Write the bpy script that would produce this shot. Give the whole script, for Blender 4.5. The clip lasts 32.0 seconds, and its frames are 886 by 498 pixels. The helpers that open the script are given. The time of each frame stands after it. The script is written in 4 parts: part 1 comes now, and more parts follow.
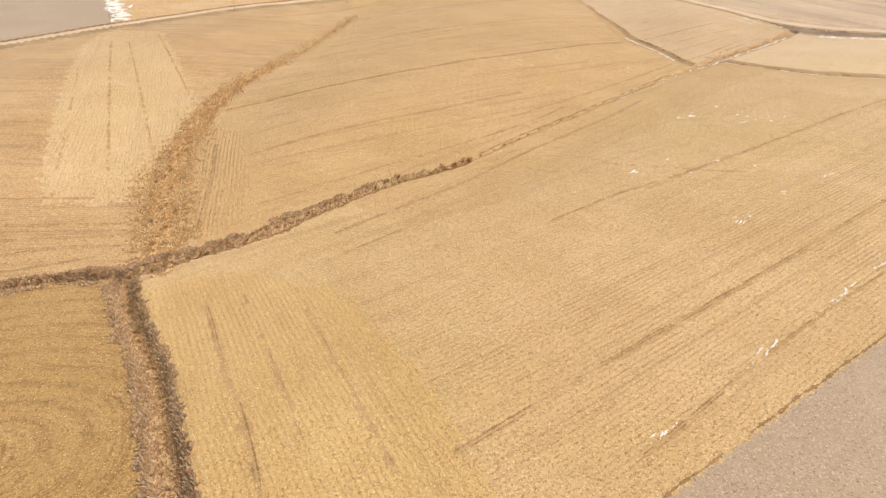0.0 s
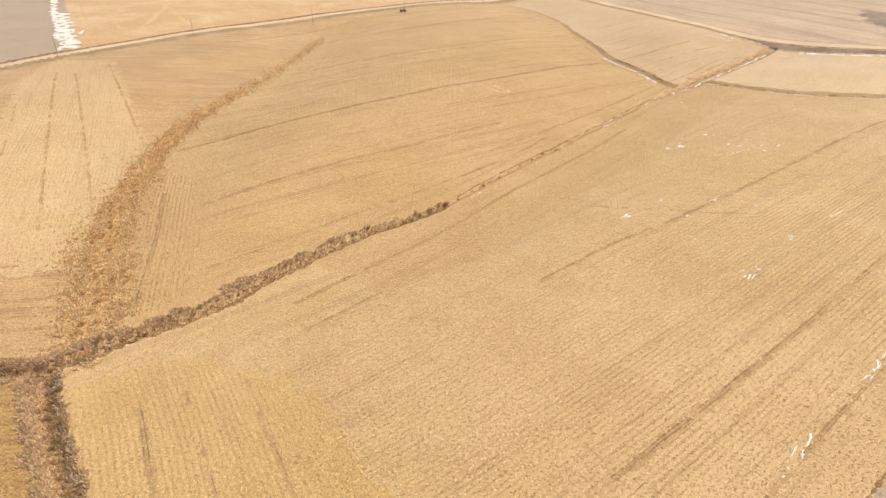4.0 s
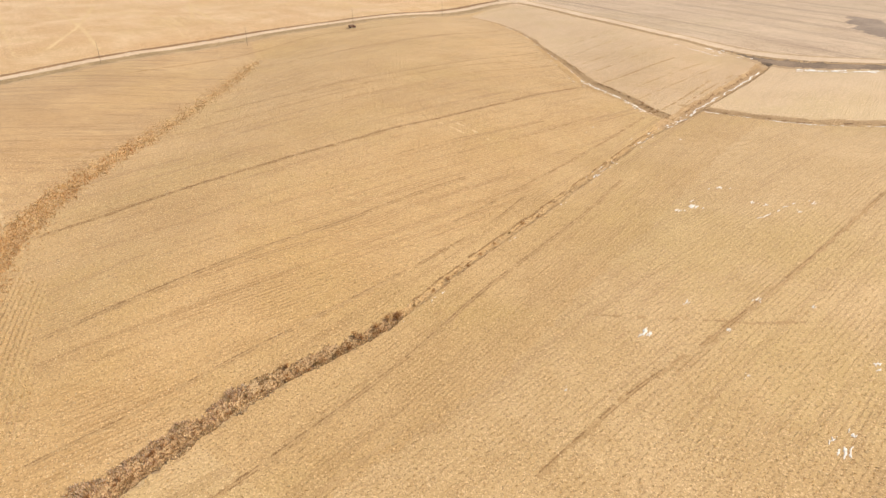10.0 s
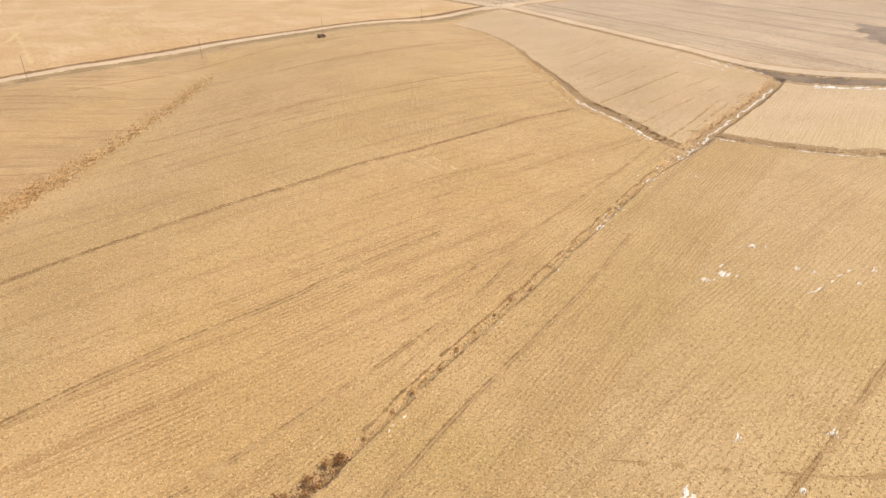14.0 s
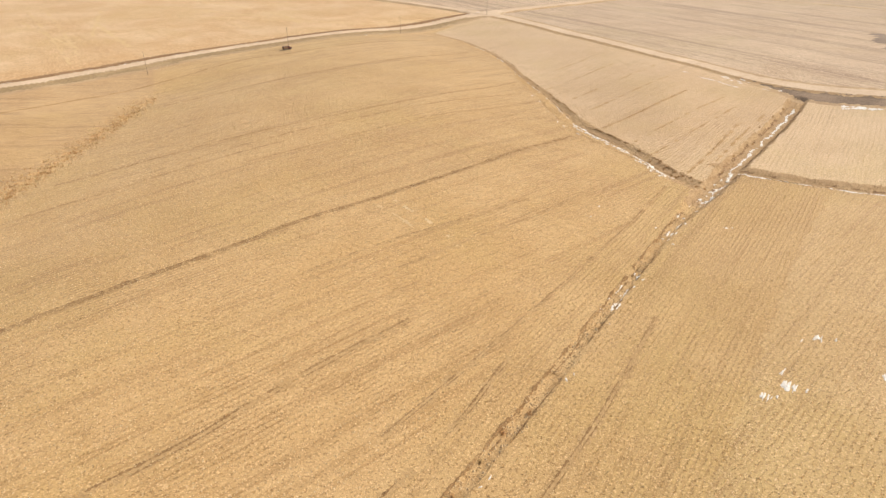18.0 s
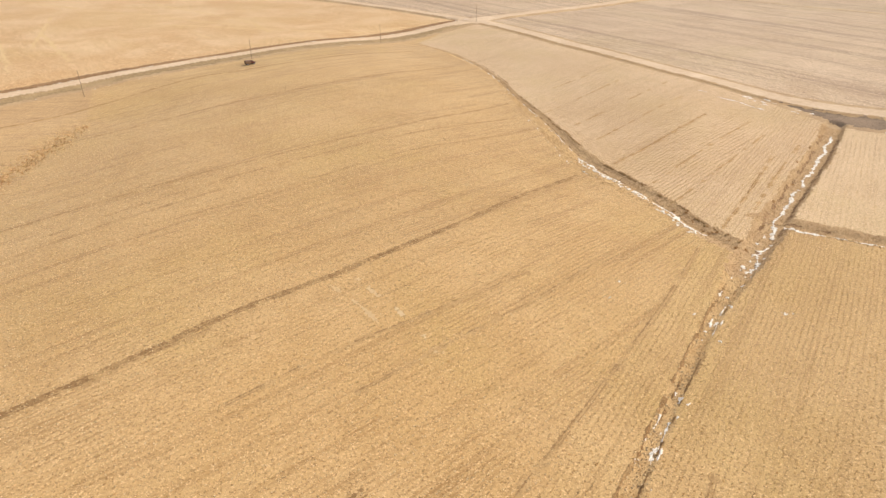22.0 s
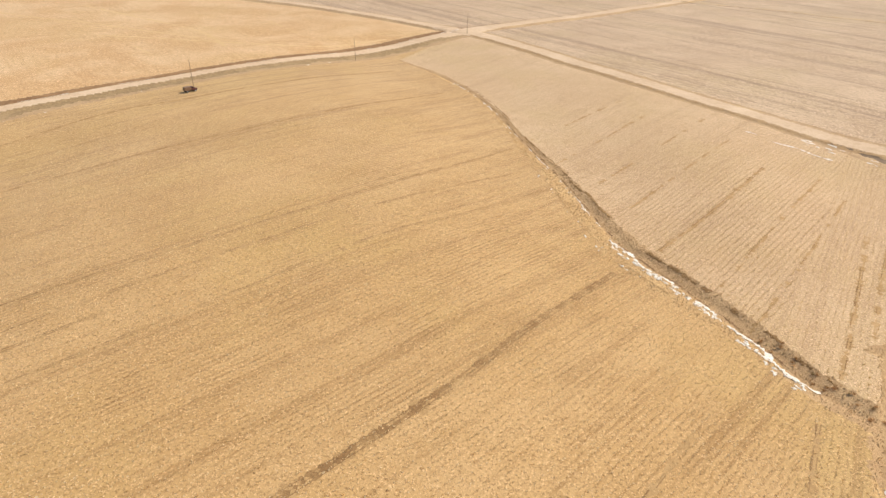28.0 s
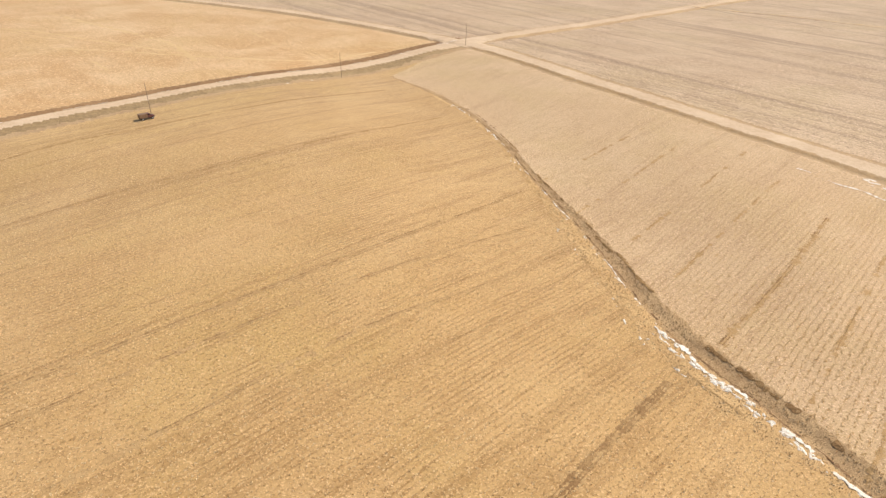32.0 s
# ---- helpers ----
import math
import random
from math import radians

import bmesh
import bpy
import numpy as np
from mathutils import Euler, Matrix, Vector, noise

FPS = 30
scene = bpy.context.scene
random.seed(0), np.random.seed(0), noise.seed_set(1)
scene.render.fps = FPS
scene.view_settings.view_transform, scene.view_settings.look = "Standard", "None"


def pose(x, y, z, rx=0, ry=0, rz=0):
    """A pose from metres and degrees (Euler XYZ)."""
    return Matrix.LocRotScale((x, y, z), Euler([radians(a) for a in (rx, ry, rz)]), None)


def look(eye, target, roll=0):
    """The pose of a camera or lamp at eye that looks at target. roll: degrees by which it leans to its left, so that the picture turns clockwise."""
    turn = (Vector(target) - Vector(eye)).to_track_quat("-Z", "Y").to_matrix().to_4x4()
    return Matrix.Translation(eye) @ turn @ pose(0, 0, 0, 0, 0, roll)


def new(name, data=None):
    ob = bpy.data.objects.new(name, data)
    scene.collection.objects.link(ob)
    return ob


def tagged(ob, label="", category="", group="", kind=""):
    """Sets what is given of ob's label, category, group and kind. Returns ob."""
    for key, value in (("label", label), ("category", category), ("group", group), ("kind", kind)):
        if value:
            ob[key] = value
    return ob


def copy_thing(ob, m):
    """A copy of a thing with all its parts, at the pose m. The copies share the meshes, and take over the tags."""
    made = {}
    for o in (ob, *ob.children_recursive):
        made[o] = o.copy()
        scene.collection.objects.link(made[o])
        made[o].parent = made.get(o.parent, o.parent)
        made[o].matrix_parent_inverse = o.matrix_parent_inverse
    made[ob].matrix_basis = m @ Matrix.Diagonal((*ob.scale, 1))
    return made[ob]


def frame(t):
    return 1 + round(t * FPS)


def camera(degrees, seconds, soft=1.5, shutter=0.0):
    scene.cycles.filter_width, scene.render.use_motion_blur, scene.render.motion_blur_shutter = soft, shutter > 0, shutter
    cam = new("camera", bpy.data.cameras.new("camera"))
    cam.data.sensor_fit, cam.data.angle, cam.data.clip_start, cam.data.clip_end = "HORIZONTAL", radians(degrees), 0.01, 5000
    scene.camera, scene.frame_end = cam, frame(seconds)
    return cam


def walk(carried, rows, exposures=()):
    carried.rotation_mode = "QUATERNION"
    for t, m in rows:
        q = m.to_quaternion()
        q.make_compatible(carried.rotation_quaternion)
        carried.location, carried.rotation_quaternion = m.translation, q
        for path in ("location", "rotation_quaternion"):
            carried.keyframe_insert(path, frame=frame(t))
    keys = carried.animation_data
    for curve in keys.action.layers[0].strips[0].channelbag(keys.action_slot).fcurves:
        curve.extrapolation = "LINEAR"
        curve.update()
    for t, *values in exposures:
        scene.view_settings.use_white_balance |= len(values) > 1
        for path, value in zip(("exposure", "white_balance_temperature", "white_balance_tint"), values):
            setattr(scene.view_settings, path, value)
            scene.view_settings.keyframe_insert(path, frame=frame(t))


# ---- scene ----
# A drone glides north over harvested fields, ditches and field roads.
cam = camera(72.0, 32.0, 1.35)
ROWS = [
    (0, 0.00, 0.00, 51.75, -1.94, -31.02, -0.93),
    (1, 0.21, 2.98, 51.86, -2.99, -31.84, -0.81),
    (2, 0.45, 6.40, 52.21, -3.38, -31.59, -0.74),
    (3, 0.85, 10.51, 52.63, -3.77, -30.69, -0.67),
    (6, 1.18, 26.34, 53.43, -6.36, -29.68, -0.50),
    (7, 2.25, 32.81, 53.21, -6.89, -29.77, -0.57),
    (8, 3.59, 39.51, 52.97, -7.33, -29.80, -0.55),
    (9, 5.30, 46.27, 52.76, -7.74, -29.82, -0.37),
    (10, 7.18, 53.16, 52.39, -8.11, -29.80, -0.24),
    (11, 9.06, 59.96, 52.00, -8.42, -29.72, -0.27),
    (12, 10.82, 66.83, 51.67, -8.67, -29.73, -0.36),
    (13, 12.56, 73.63, 51.30, -8.99, -29.73, -0.44),
    (14, 14.34, 80.43, 50.82, -9.28, -29.69, -0.45),
    (17, 19.57, 101.01, 49.11, -10.22, -29.41, -0.59),
    (18, 21.52, 107.97, 48.68, -10.45, -29.40, -0.60),
    (19, 23.49, 114.93, 48.33, -10.60, -29.33, -0.72),
    (20, 25.35, 121.87, 47.99, -10.88, -29.25, -0.70),
    (21, 27.10, 128.84, 47.76, -11.10, -29.30, -0.65),
    (22, 28.86, 135.68, 47.68, -11.32, -29.42, -0.69),
    (23, 30.64, 142.35, 47.65, -11.40, -29.50, -0.73),
    (24, 32.39, 149.18, 47.54, -11.41, -29.57, -0.91),
    (25, 34.13, 156.01, 47.41, -11.46, -29.68, -1.02),
    (28, 37.21, 175.96, 47.00, -12.39, -29.74, -1.35),
    (29, 38.34, 182.25, 46.82, -12.58, -29.78, -1.50),
    (30, 39.49, 188.43, 46.64, -12.65, -29.80, -1.56),
    (31, 40.69, 194.49, 46.47, -12.76, -29.77, -1.55),
    (32, 41.93, 200.56, 46.27, -12.90, -29.71, -1.40),
]
walk(cam, [(t, pose(x, y, z, 90 + pitch, roll, yaw)) for t, x, y, z, yaw, pitch, roll in ROWS], [(0.0, 0.08), (2.0, 0.10), (8.0, 0.08), (14.0, 0.03), (22.0, 0.0), (32.0, 0.0)])

# ---- light: clear, slightly hazy day, the sun to the right of the walk ----
SUN_AZ, SUN_EL = 82.0, 47.0  # degrees clockwise from +y, and above the horizon
world = bpy.data.worlds.new("sky")
scene.world = world
world.use_nodes = True
wn = world.node_tree
sky = wn.nodes.new("ShaderNodeTexSky")
sky.sky_type = 'NISHITA'
sky.sun_disc = False
sky.sun_elevation = radians(SUN_EL)
sky.sun_rotation = radians(SUN_AZ)
sky.dust_density = 3.0
wn.links.new(sky.outputs[0], wn.nodes["Background"].inputs[0])
wn.nodes["Background"].inputs[1].default_value = 0.13
sun = new("sun", bpy.data.lights.new("sun", 'SUN'))
sun.data.energy = 3.9
sun.data.angle = radians(0.6)
sun.data.color = (1.0, 0.93, 0.82)
sun_way = Vector((math.sin(radians(SUN_AZ)) * math.cos(radians(SUN_EL)), math.cos(radians(SUN_AZ)) * math.cos(radians(SUN_EL)), math.sin(radians(SUN_EL))))
sun.matrix_world = look(sun_way * 400, (0, 0, 0))


# ---- materials ----
class Nodes:
    """A small helper round one node material."""

    def __init__(self, name, rough=0.9, metal=0.0):
        self.mat = bpy.data.materials.new(name)
        self.mat.use_nodes = True
        self.tree = self.mat.node_tree
        self.bsdf = self.tree.nodes["Principled BSDF"]
        self.bsdf.inputs["Roughness"].default_value = rough
        self.bsdf.inputs["Metallic"].default_value = metal
        self.bsdf.inputs["Specular IOR Level"].default_value = 0.25
        self.place = self.node("ShaderNodeTexCoord").outputs["Object"]

    def node(self, kind):
        return self.tree.nodes.new(kind)

    def put(self, value, socket):
        if isinstance(value, bpy.types.NodeSocket):
            self.tree.links.new(value, socket)
        else:
            socket.default_value = value

    def noise(self, scale, detail=3.0, rough=0.6, at=None, distort=0.0):
        n = self.node("ShaderNodeTexNoise")
        self.put(at or self.place, n.inputs["Vector"])
        n.inputs["Scale"].default_value = scale
        n.inputs["Detail"].default_value = detail
        n.inputs["Roughness"].default_value = rough
        n.inputs["Distortion"].default_value = distort
        return n.outputs["Fac"]

    def step(self, value, a, b, lo=0.0, hi=1.0):
        n = self.node("ShaderNodeMapRange")
        n.interpolation_type = 'SMOOTHSTEP'
        for i, v in enumerate((value, a, b, lo, hi)):
            self.put(v, n.inputs[i])
        return n.outputs[0]

    def sums(self, op, a, b=0.0):
        n = self.node("ShaderNodeMath")
        n.operation = op
        self.put(a, n.inputs[0])
        self.put(b, n.inputs[1])
        return n.outputs[0]

    def mix(self, fac, a, b, how='MIX'):
        n = self.node("ShaderNodeMix")
        n.data_type, n.blend_type = 'RGBA', how
        self.put(fac, n.inputs[0])
        self.put(a if isinstance(a, bpy.types.NodeSocket) else (*a, 1), n.inputs[6])
        self.put(b if isinstance(b, bpy.types.NodeSocket) else (*b, 1), n.inputs[7])
        return n.outputs[2]

    def turned(self, angle, stretch=(1, 1, 1), shift=(0, 0, 0)):
        n = self.node("ShaderNodeMapping")
        n.vector_type = 'TEXTURE'
        self.put(self.place, n.inputs["Vector"])
        n.inputs["Rotation"].default_value = (0, 0, radians(angle))
        n.inputs["Location"].default_value = shift
        n.inputs["Scale"].default_value = stretch
        return n.outputs[0]

    def split(self, vector):
        n = self.node("ShaderNodeSeparateXYZ")
        self.put(vector, n.inputs[0])
        return n.outputs

    def thin(self, share):
        """Lets light through, as thin dry leaves and straw do."""
        b = self.node("ShaderNodeBsdfTranslucent")
        self.tree.links.new(self.bsdf.inputs["Base Color"].links[0].from_socket, b.inputs[0])
        m = self.node("ShaderNodeMixShader")
        m.inputs[0].default_value = share
        self.tree.links.new(self.bsdf.outputs[0], m.inputs[1])
        self.tree.links.new(b.outputs[0], m.inputs[2])
        self.tree.links.new(m.outputs[0], self.tree.nodes["Material Output"].inputs[0])

    def done(self, colour, height=None, depth=0.05, strength=1.0):
        self.put(colour if isinstance(colour, bpy.types.NodeSocket) else (*colour, 1), self.bsdf.inputs["Base Color"])
        if height is not None:
            b = self.node("ShaderNodeBump")
            b.inputs["Strength"].default_value = strength
            b.inputs["Distance"].default_value = depth
            self.put(height, b.inputs["Height"])
            self.tree.links.new(b.outputs[0], self.bsdf.inputs["Normal"])
        return self.mat


def field_material(name, straw, pale, soil, angle=None, centre=None, spacing=0.75, rows=0.5, grain=1.0, bare=0.45, wide=0.3, gate=0.5, band=8.0, swath=0.55):
    """Stubble: straw over soil, in drill rows that run at an angle (or in rings round a centre)."""
    n = Nodes(name)
    # sheen pales the stubble at grazing views, in place of distance haze
    n.bsdf.inputs["Sheen Weight"].default_value = 0.32
    n.bsdf.inputs["Sheen Roughness"].default_value = 0.35
    n.bsdf.inputs["Sheen Tint"].default_value = (1.0, 0.88, 0.70, 1.0)
    warp = n.noise(0.012, 2.0)
    if centre:
        x, y, _ = n.split(n.turned(0, (1, 0.8, 1), centre))
        across = n.sums('SQRT', n.sums('ADD', n.sums('POWER', x, 2.0), n.sums('POWER', y, 2.0)))
        across = n.sums('ADD', across, n.sums('MULTIPLY', n.noise(0.07, 3.0), 5.0))
        streak_at = n.place
    else:
        streak_at = n.turned(angle, (9, 1, 1))
        across = n.split(n.turned(angle))[1]
    across = n.sums('ADD', across, n.sums('MULTIPLY', warp, 6.0))
    wave = n.sums('SINE', n.sums('MULTIPLY', across, 2 * math.pi / spacing))
    fine = n.noise(4.2 * grain, 3.0, 0.8)
    speck = n.noise(2.4 * grain, 4.0, 0.75)
    streak = n.noise(0.9, 5.0, 0.7, streak_at)
    patch = n.noise(0.04, 5.0, 0.62, distort=0.6)
    big = n.noise(0.012, 3.0, 0.55, distort=0.4)
    in_rows = n.step(n.sums('ADD', n.noise(0.05, 4.0, 0.65), n.sums('MULTIPLY', n.sums('SUBTRACT', streak, 0.5), 0.5)), gate, gate + 0.24)
    dark = n.sums('MULTIPLY', n.sums('MULTIPLY', n.step(wave, -0.1, 0.9), in_rows), rows)
    if centre:
        wide_wave = n.sums('SINE', n.sums('MULTIPLY', across, 2 * math.pi / (spacing * band)))
        lines = n.step(n.sums('ADD', wide_wave, n.sums('MULTIPLY', n.sums('SUBTRACT', n.noise(0.35, 5.0, 0.75), 0.5), 6.0)), 0.1, 1.6)
    else:
        long = n.noise(swath, 4.0, 0.62, n.turned(angle, (70, 1, 1)))
        broken = n.noise(1.6, 4.0, 0.7, n.turned(angle, (5, 1, 1)))
        lines = n.step(n.sums('ADD', long, n.sums('MULTIPLY', n.sums('SUBTRACT', broken, 0.5), 0.3)), 0.49, 0.68)
    dark = n.sums('ADD', dark, n.sums('MULTIPLY', lines, wide * 0.6))
    colour = n.mix(n.step(patch, 0.36, 0.66), straw, pale)
    colour = n.mix(n.step(n.noise(0.022, 4.0, 0.6, distort=0.5), 0.46, 0.66, 0.0, 0.5), colour, (straw[0] * 0.97, straw[1] * 1.03, straw[2] * 0.86))
    colour = n.mix(n.step(big, 0.42, 0.72, 0.0, 0.32), colour, n.mix(0.35, straw, soil))
    colour = n.mix(n.step(n.noise(0.16, 4.0, 0.6), 0.55, 0.75, 0.0, 0.35), colour, n.mix(0.5, straw, soil))
    worn = n.step(n.sums('ADD', n.sums('MULTIPLY', speck, 0.72), n.sums('MULTIPLY', streak, 0.28)), 0.5, 0.66, 0.0, bare)
    colour = n.mix(worn, colour, soil)
    colour = n.mix(n.sums('MINIMUM', dark, 0.8), colour, soil)
    lit = n.step(fine, 0.545, 0.63, 0.0, 0.82)
    colour = n.mix(lit, colour, (min(0.95, pale[0] * 1.45), min(0.9, pale[1] * 1.5), min(0.85, pale[2] * 1.7)))
    # pits darker than the soil: shade in the stubble's gaps, put into the colour
    shaded_pits = n.step(n.noise(3.3 * grain, 4.0, 0.8), 0.525, 0.64, 0.0, 0.76)
    colour = n.mix(shaded_pits, colour, (soil[0] * 0.62, soil[1] * 0.6, soil[2] * 0.58))
    height = n.sums('ADD', n.sums('MULTIPLY', fine, 0.6), n.sums('MULTIPLY', speck, 0.7))
    height = n.sums('SUBTRACT', height, n.sums('MULTIPLY', dark, 0.5))
    return n.done(colour, height, 0.10, 0.6)


def rough_material(name, a, b, c, scale=1.0, depth=0.1, rough=0.9, alike=True, through_share=0.0):
    """Earth, grass or bark: three colours at two scales, with relief; single pieces vary a little."""
    n = Nodes(name, rough)
    fine, coarse, patch = n.noise(6.0 * scale, 4.0, 0.7), n.noise(1.3 * scale, 4.0, 0.65), n.noise(0.13 * scale, 3.0)
    colour = n.mix(n.step(coarse, 0.38, 0.64), a, b)
    colour = n.mix(n.step(n.sums('ADD', n.sums('MULTIPLY', fine, 0.6), n.sums('MULTIPLY', patch, 0.5)), 0.5, 0.7), colour, c)
    if not alike:
        g = n.node("ShaderNodeNewGeometry").outputs["Random Per Island"]
        o = n.node("ShaderNodeObjectInfo").outputs["Random"]
        colour = n.mix(n.step(g, 0.0, 1.0, 0.0, 0.7), colour, c)
        colour = n.mix(n.step(o, 0.0, 1.0, 0.0, 0.45), colour, a)
    n.done(colour, n.sums('ADD', fine, coarse), depth, 0.8)
    if through_share:
        n.thin(through_share)
    return n.mat


ROW_A = 31.5  # the drill rows' heading, degrees from +x
M = {
    "north": field_material("stubble_straw", (0.492, 0.304, 0.125), (0.541, 0.347, 0.156), (0.295, 0.162, 0.058), ROW_A, rows=0.55, bare=0.45, wide=0.85, gate=0.43),
    "east": field_material("stubble_straw_east", (0.505, 0.327, 0.142), (0.572, 0.383, 0.184), (0.311, 0.177, 0.071), 34.0, rows=0.42, bare=0.45, wide=0.55, gate=0.44),
    "headland": field_material("stubble_headland", (0.520, 0.328, 0.127), (0.579, 0.383, 0.158), (0.337, 0.189, 0.068), -64.0, spacing=0.72, rows=0.34, wide=0.3, gate=0.33),
    "west": field_material("stubble_west", (0.475, 0.290, 0.123), (0.533, 0.344, 0.160), (0.247, 0.131, 0.051), 6.0, rows=0.65, wide=0.85, gate=0.38),
    "block": field_material("stubble_block", (0.53, 0.352, 0.165), (0.59, 0.408, 0.21), (0.34, 0.20, 0.085), 108.0, spacing=0.85, rows=0.34, wide=0.45, gate=0.4),
    "ringed": field_material("stubble_ringed", (0.387, 0.224, 0.073), (0.447, 0.276, 0.105), (0.181, 0.093, 0.029), centre=(-46.0, 43.0, 0.0), spacing=1.0, rows=0.4, wide=0.75, bare=0.65, gate=0.36, band=4.0),
    "curved": field_material("stubble_curved", (0.514, 0.323, 0.131), (0.572, 0.375, 0.176), (0.301, 0.166, 0.063), 102.0, spacing=0.8, rows=0.45, gate=0.32),
    # wedge and far_east are lightened in colour, in place of haze
    "wedge": field_material("stubble_rosy", (0.536, 0.359, 0.193), (0.592, 0.413, 0.235), (0.357, 0.216, 0.106), 33.0, spacing=0.9, rows=0.22, wide=0.55, bare=0.4, gate=0.42),
    "strip": field_material("stubble_strip", (0.490, 0.308, 0.127), (0.548, 0.356, 0.160), (0.282, 0.156, 0.058), 44.0, spacing=0.7, rows=0.3, bare=0.45, wide=0.5, gate=0.36),
    "wedge_edge": field_material("stubble_rosy_edge", (0.530, 0.355, 0.189), (0.586, 0.409, 0.231), (0.347, 0.209, 0.102), 41.5, spacing=0.85, rows=0.26, wide=0.6, bare=0.4, gate=0.4),
    "far_east": field_material("stubble_rosy_east", (0.577, 0.398, 0.217), (0.628, 0.445, 0.254), (0.381, 0.238, 0.122), 45.0, spacing=1.0, rows=0.45, bare=0.35, gate=0.44),
    "amber": field_material("amber_field", (0.515, 0.298, 0.12), (0.64, 0.435, 0.225), (0.44, 0.24, 0.09), -64.0, spacing=3.2, rows=0.45, bare=0.35, wide=0.4, grain=0.5),
    "grey": field_material("grey_field", (0.375, 0.268, 0.17), (0.42, 0.305, 0.196), (0.30, 0.205, 0.128), 35.0, rows=0.3, bare=0.45),
    "plough": field_material("tilled_field", (0.465, 0.312, 0.182), (0.575, 0.41, 0.252), (0.265, 0.168, 0.095), -65.0, spacing=2.8, rows=0.3, bare=0.5, wide=1.5, grain=0.5, gate=0.4, swath=0.22),
    "dark": rough_material("dark_soil", (0.17, 0.115, 0.072), (0.22, 0.15, 0.095), (0.31, 0.215, 0.135), 0.5),
    "verge": rough_material("ditch_earth", (0.38, 0.23, 0.112), (0.455, 0.29, 0.145), (0.53, 0.36, 0.185), 0.9, 0.16),
    "gully": rough_material("gully_growth", (0.45, 0.25, 0.105), (0.52, 0.315, 0.135), (0.60, 0.395, 0.18), 0.9, 0.2),
    "roadside": rough_material("roadside_earth", (0.38, 0.25, 0.135), (0.46, 0.31, 0.165), (0.54, 0.375, 0.20), 0.6, 0.1),
    "road": rough_material("road_dirt", (0.53, 0.375, 0.235), (0.60, 0.44, 0.285), (0.66, 0.50, 0.335), 0.6, 0.05),
    "worn": rough_material("worn_stubble", (0.38, 0.232, 0.098), (0.45, 0.282, 0.122), (0.52, 0.336, 0.155), 2.0, 0.06),
    "rut": rough_material("rut_soil_and_shade", (0.215, 0.118, 0.046), (0.285, 0.162, 0.066), (0.39, 0.24, 0.102), 1.8, 0.06),
    "straw": rough_material("straw_blades", (0.64, 0.43, 0.19), (0.74, 0.54, 0.28), (0.86, 0.70, 0.44), 1.0, 0.02, 0.7, alike=False, through_share=0.4),
    "pale_grass": rough_material("pale_grass_blades", (0.62, 0.43, 0.26), (0.70, 0.51, 0.32), (0.80, 0.62, 0.42), 1.0, 0.02, 0.8, alike=False, through_share=0.5),
    "grass": rough_material("dry_grass_blades", (0.50, 0.325, 0.155), (0.58, 0.395, 0.195), (0.68, 0.50, 0.27), 1.0, 0.02, 0.8, alike=False, through_share=0.45),
    "reed": rough_material("reed_blades", (0.51, 0.262, 0.102), (0.63, 0.375, 0.15), (0.81, 0.585, 0.27), 1.0, 0.02, 0.8, alike=False, through_share=0.5),
    "twig": rough_material("brown_twigs", (0.30, 0.155, 0.07), (0.37, 0.205, 0.095), (0.46, 0.275, 0.13), 2.0, 0.02, 0.85, alike=False),
    "leaf": rough_material("dead_leaves", (0.40, 0.19, 0.066), (0.49, 0.26, 0.094), (0.60, 0.37, 0.15), 2.0, 0.02, 0.85, alike=False, through_share=0.45),
    "green": rough_material("olive_leaves", (0.34, 0.24, 0.10), (0.42, 0.30, 0.135), (0.52, 0.385, 0.19), 2.0, 0.02, 0.85, alike=False, through_share=0.45),
    "floor": rough_material("ditch_floor", (0.44, 0.268, 0.112), (0.51, 0.322, 0.142), (0.60, 0.40, 0.19), 1.1, 0.16),
    "bank": rough_material("dark_earth_and_shade", (0.21, 0.115, 0.054), (0.28, 0.162, 0.077), (0.37, 0.225, 0.11), 0.8, 0.12),
    "verge_dark": rough_material("olive_verge_growth", (0.25, 0.168, 0.083), (0.33, 0.225, 0.112), (0.42, 0.29, 0.15), 0.8, 0.1),
    "track": rough_material("pale_track_dust", (0.60, 0.41, 0.20), (0.65, 0.455, 0.235), (0.69, 0.50, 0.27), 0.5, 0.03),
    "clod": rough_material("earth_clods", (0.45, 0.29, 0.145), (0.53, 0.36, 0.185), (0.62, 0.45, 0.25), 1.5, 0.05, alike=False),
    "slope": rough_material("brown_shaded_slope", (0.40, 0.252, 0.122), (0.475, 0.308, 0.154), (0.56, 0.375, 0.19), 1.3, 0.14),
    # darker brown ground for one patch of the tilled land
    "shade": rough_material("dark_brown_stubble", (0.22, 0.158, 0.11), (0.27, 0.195, 0.135), (0.35, 0.26, 0.18), 0.4),
    "snow": rough_material("old_snow", (0.70, 0.61, 0.49), (0.80, 0.73, 0.62), (0.88, 0.83, 0.74), 1.8, 0.08, 0.75),
}


# ---- plan ----
UNIT = 1.15  # metres in one unit of the plan


def plan(*pts):
    return np.array(pts, float) * UNIT


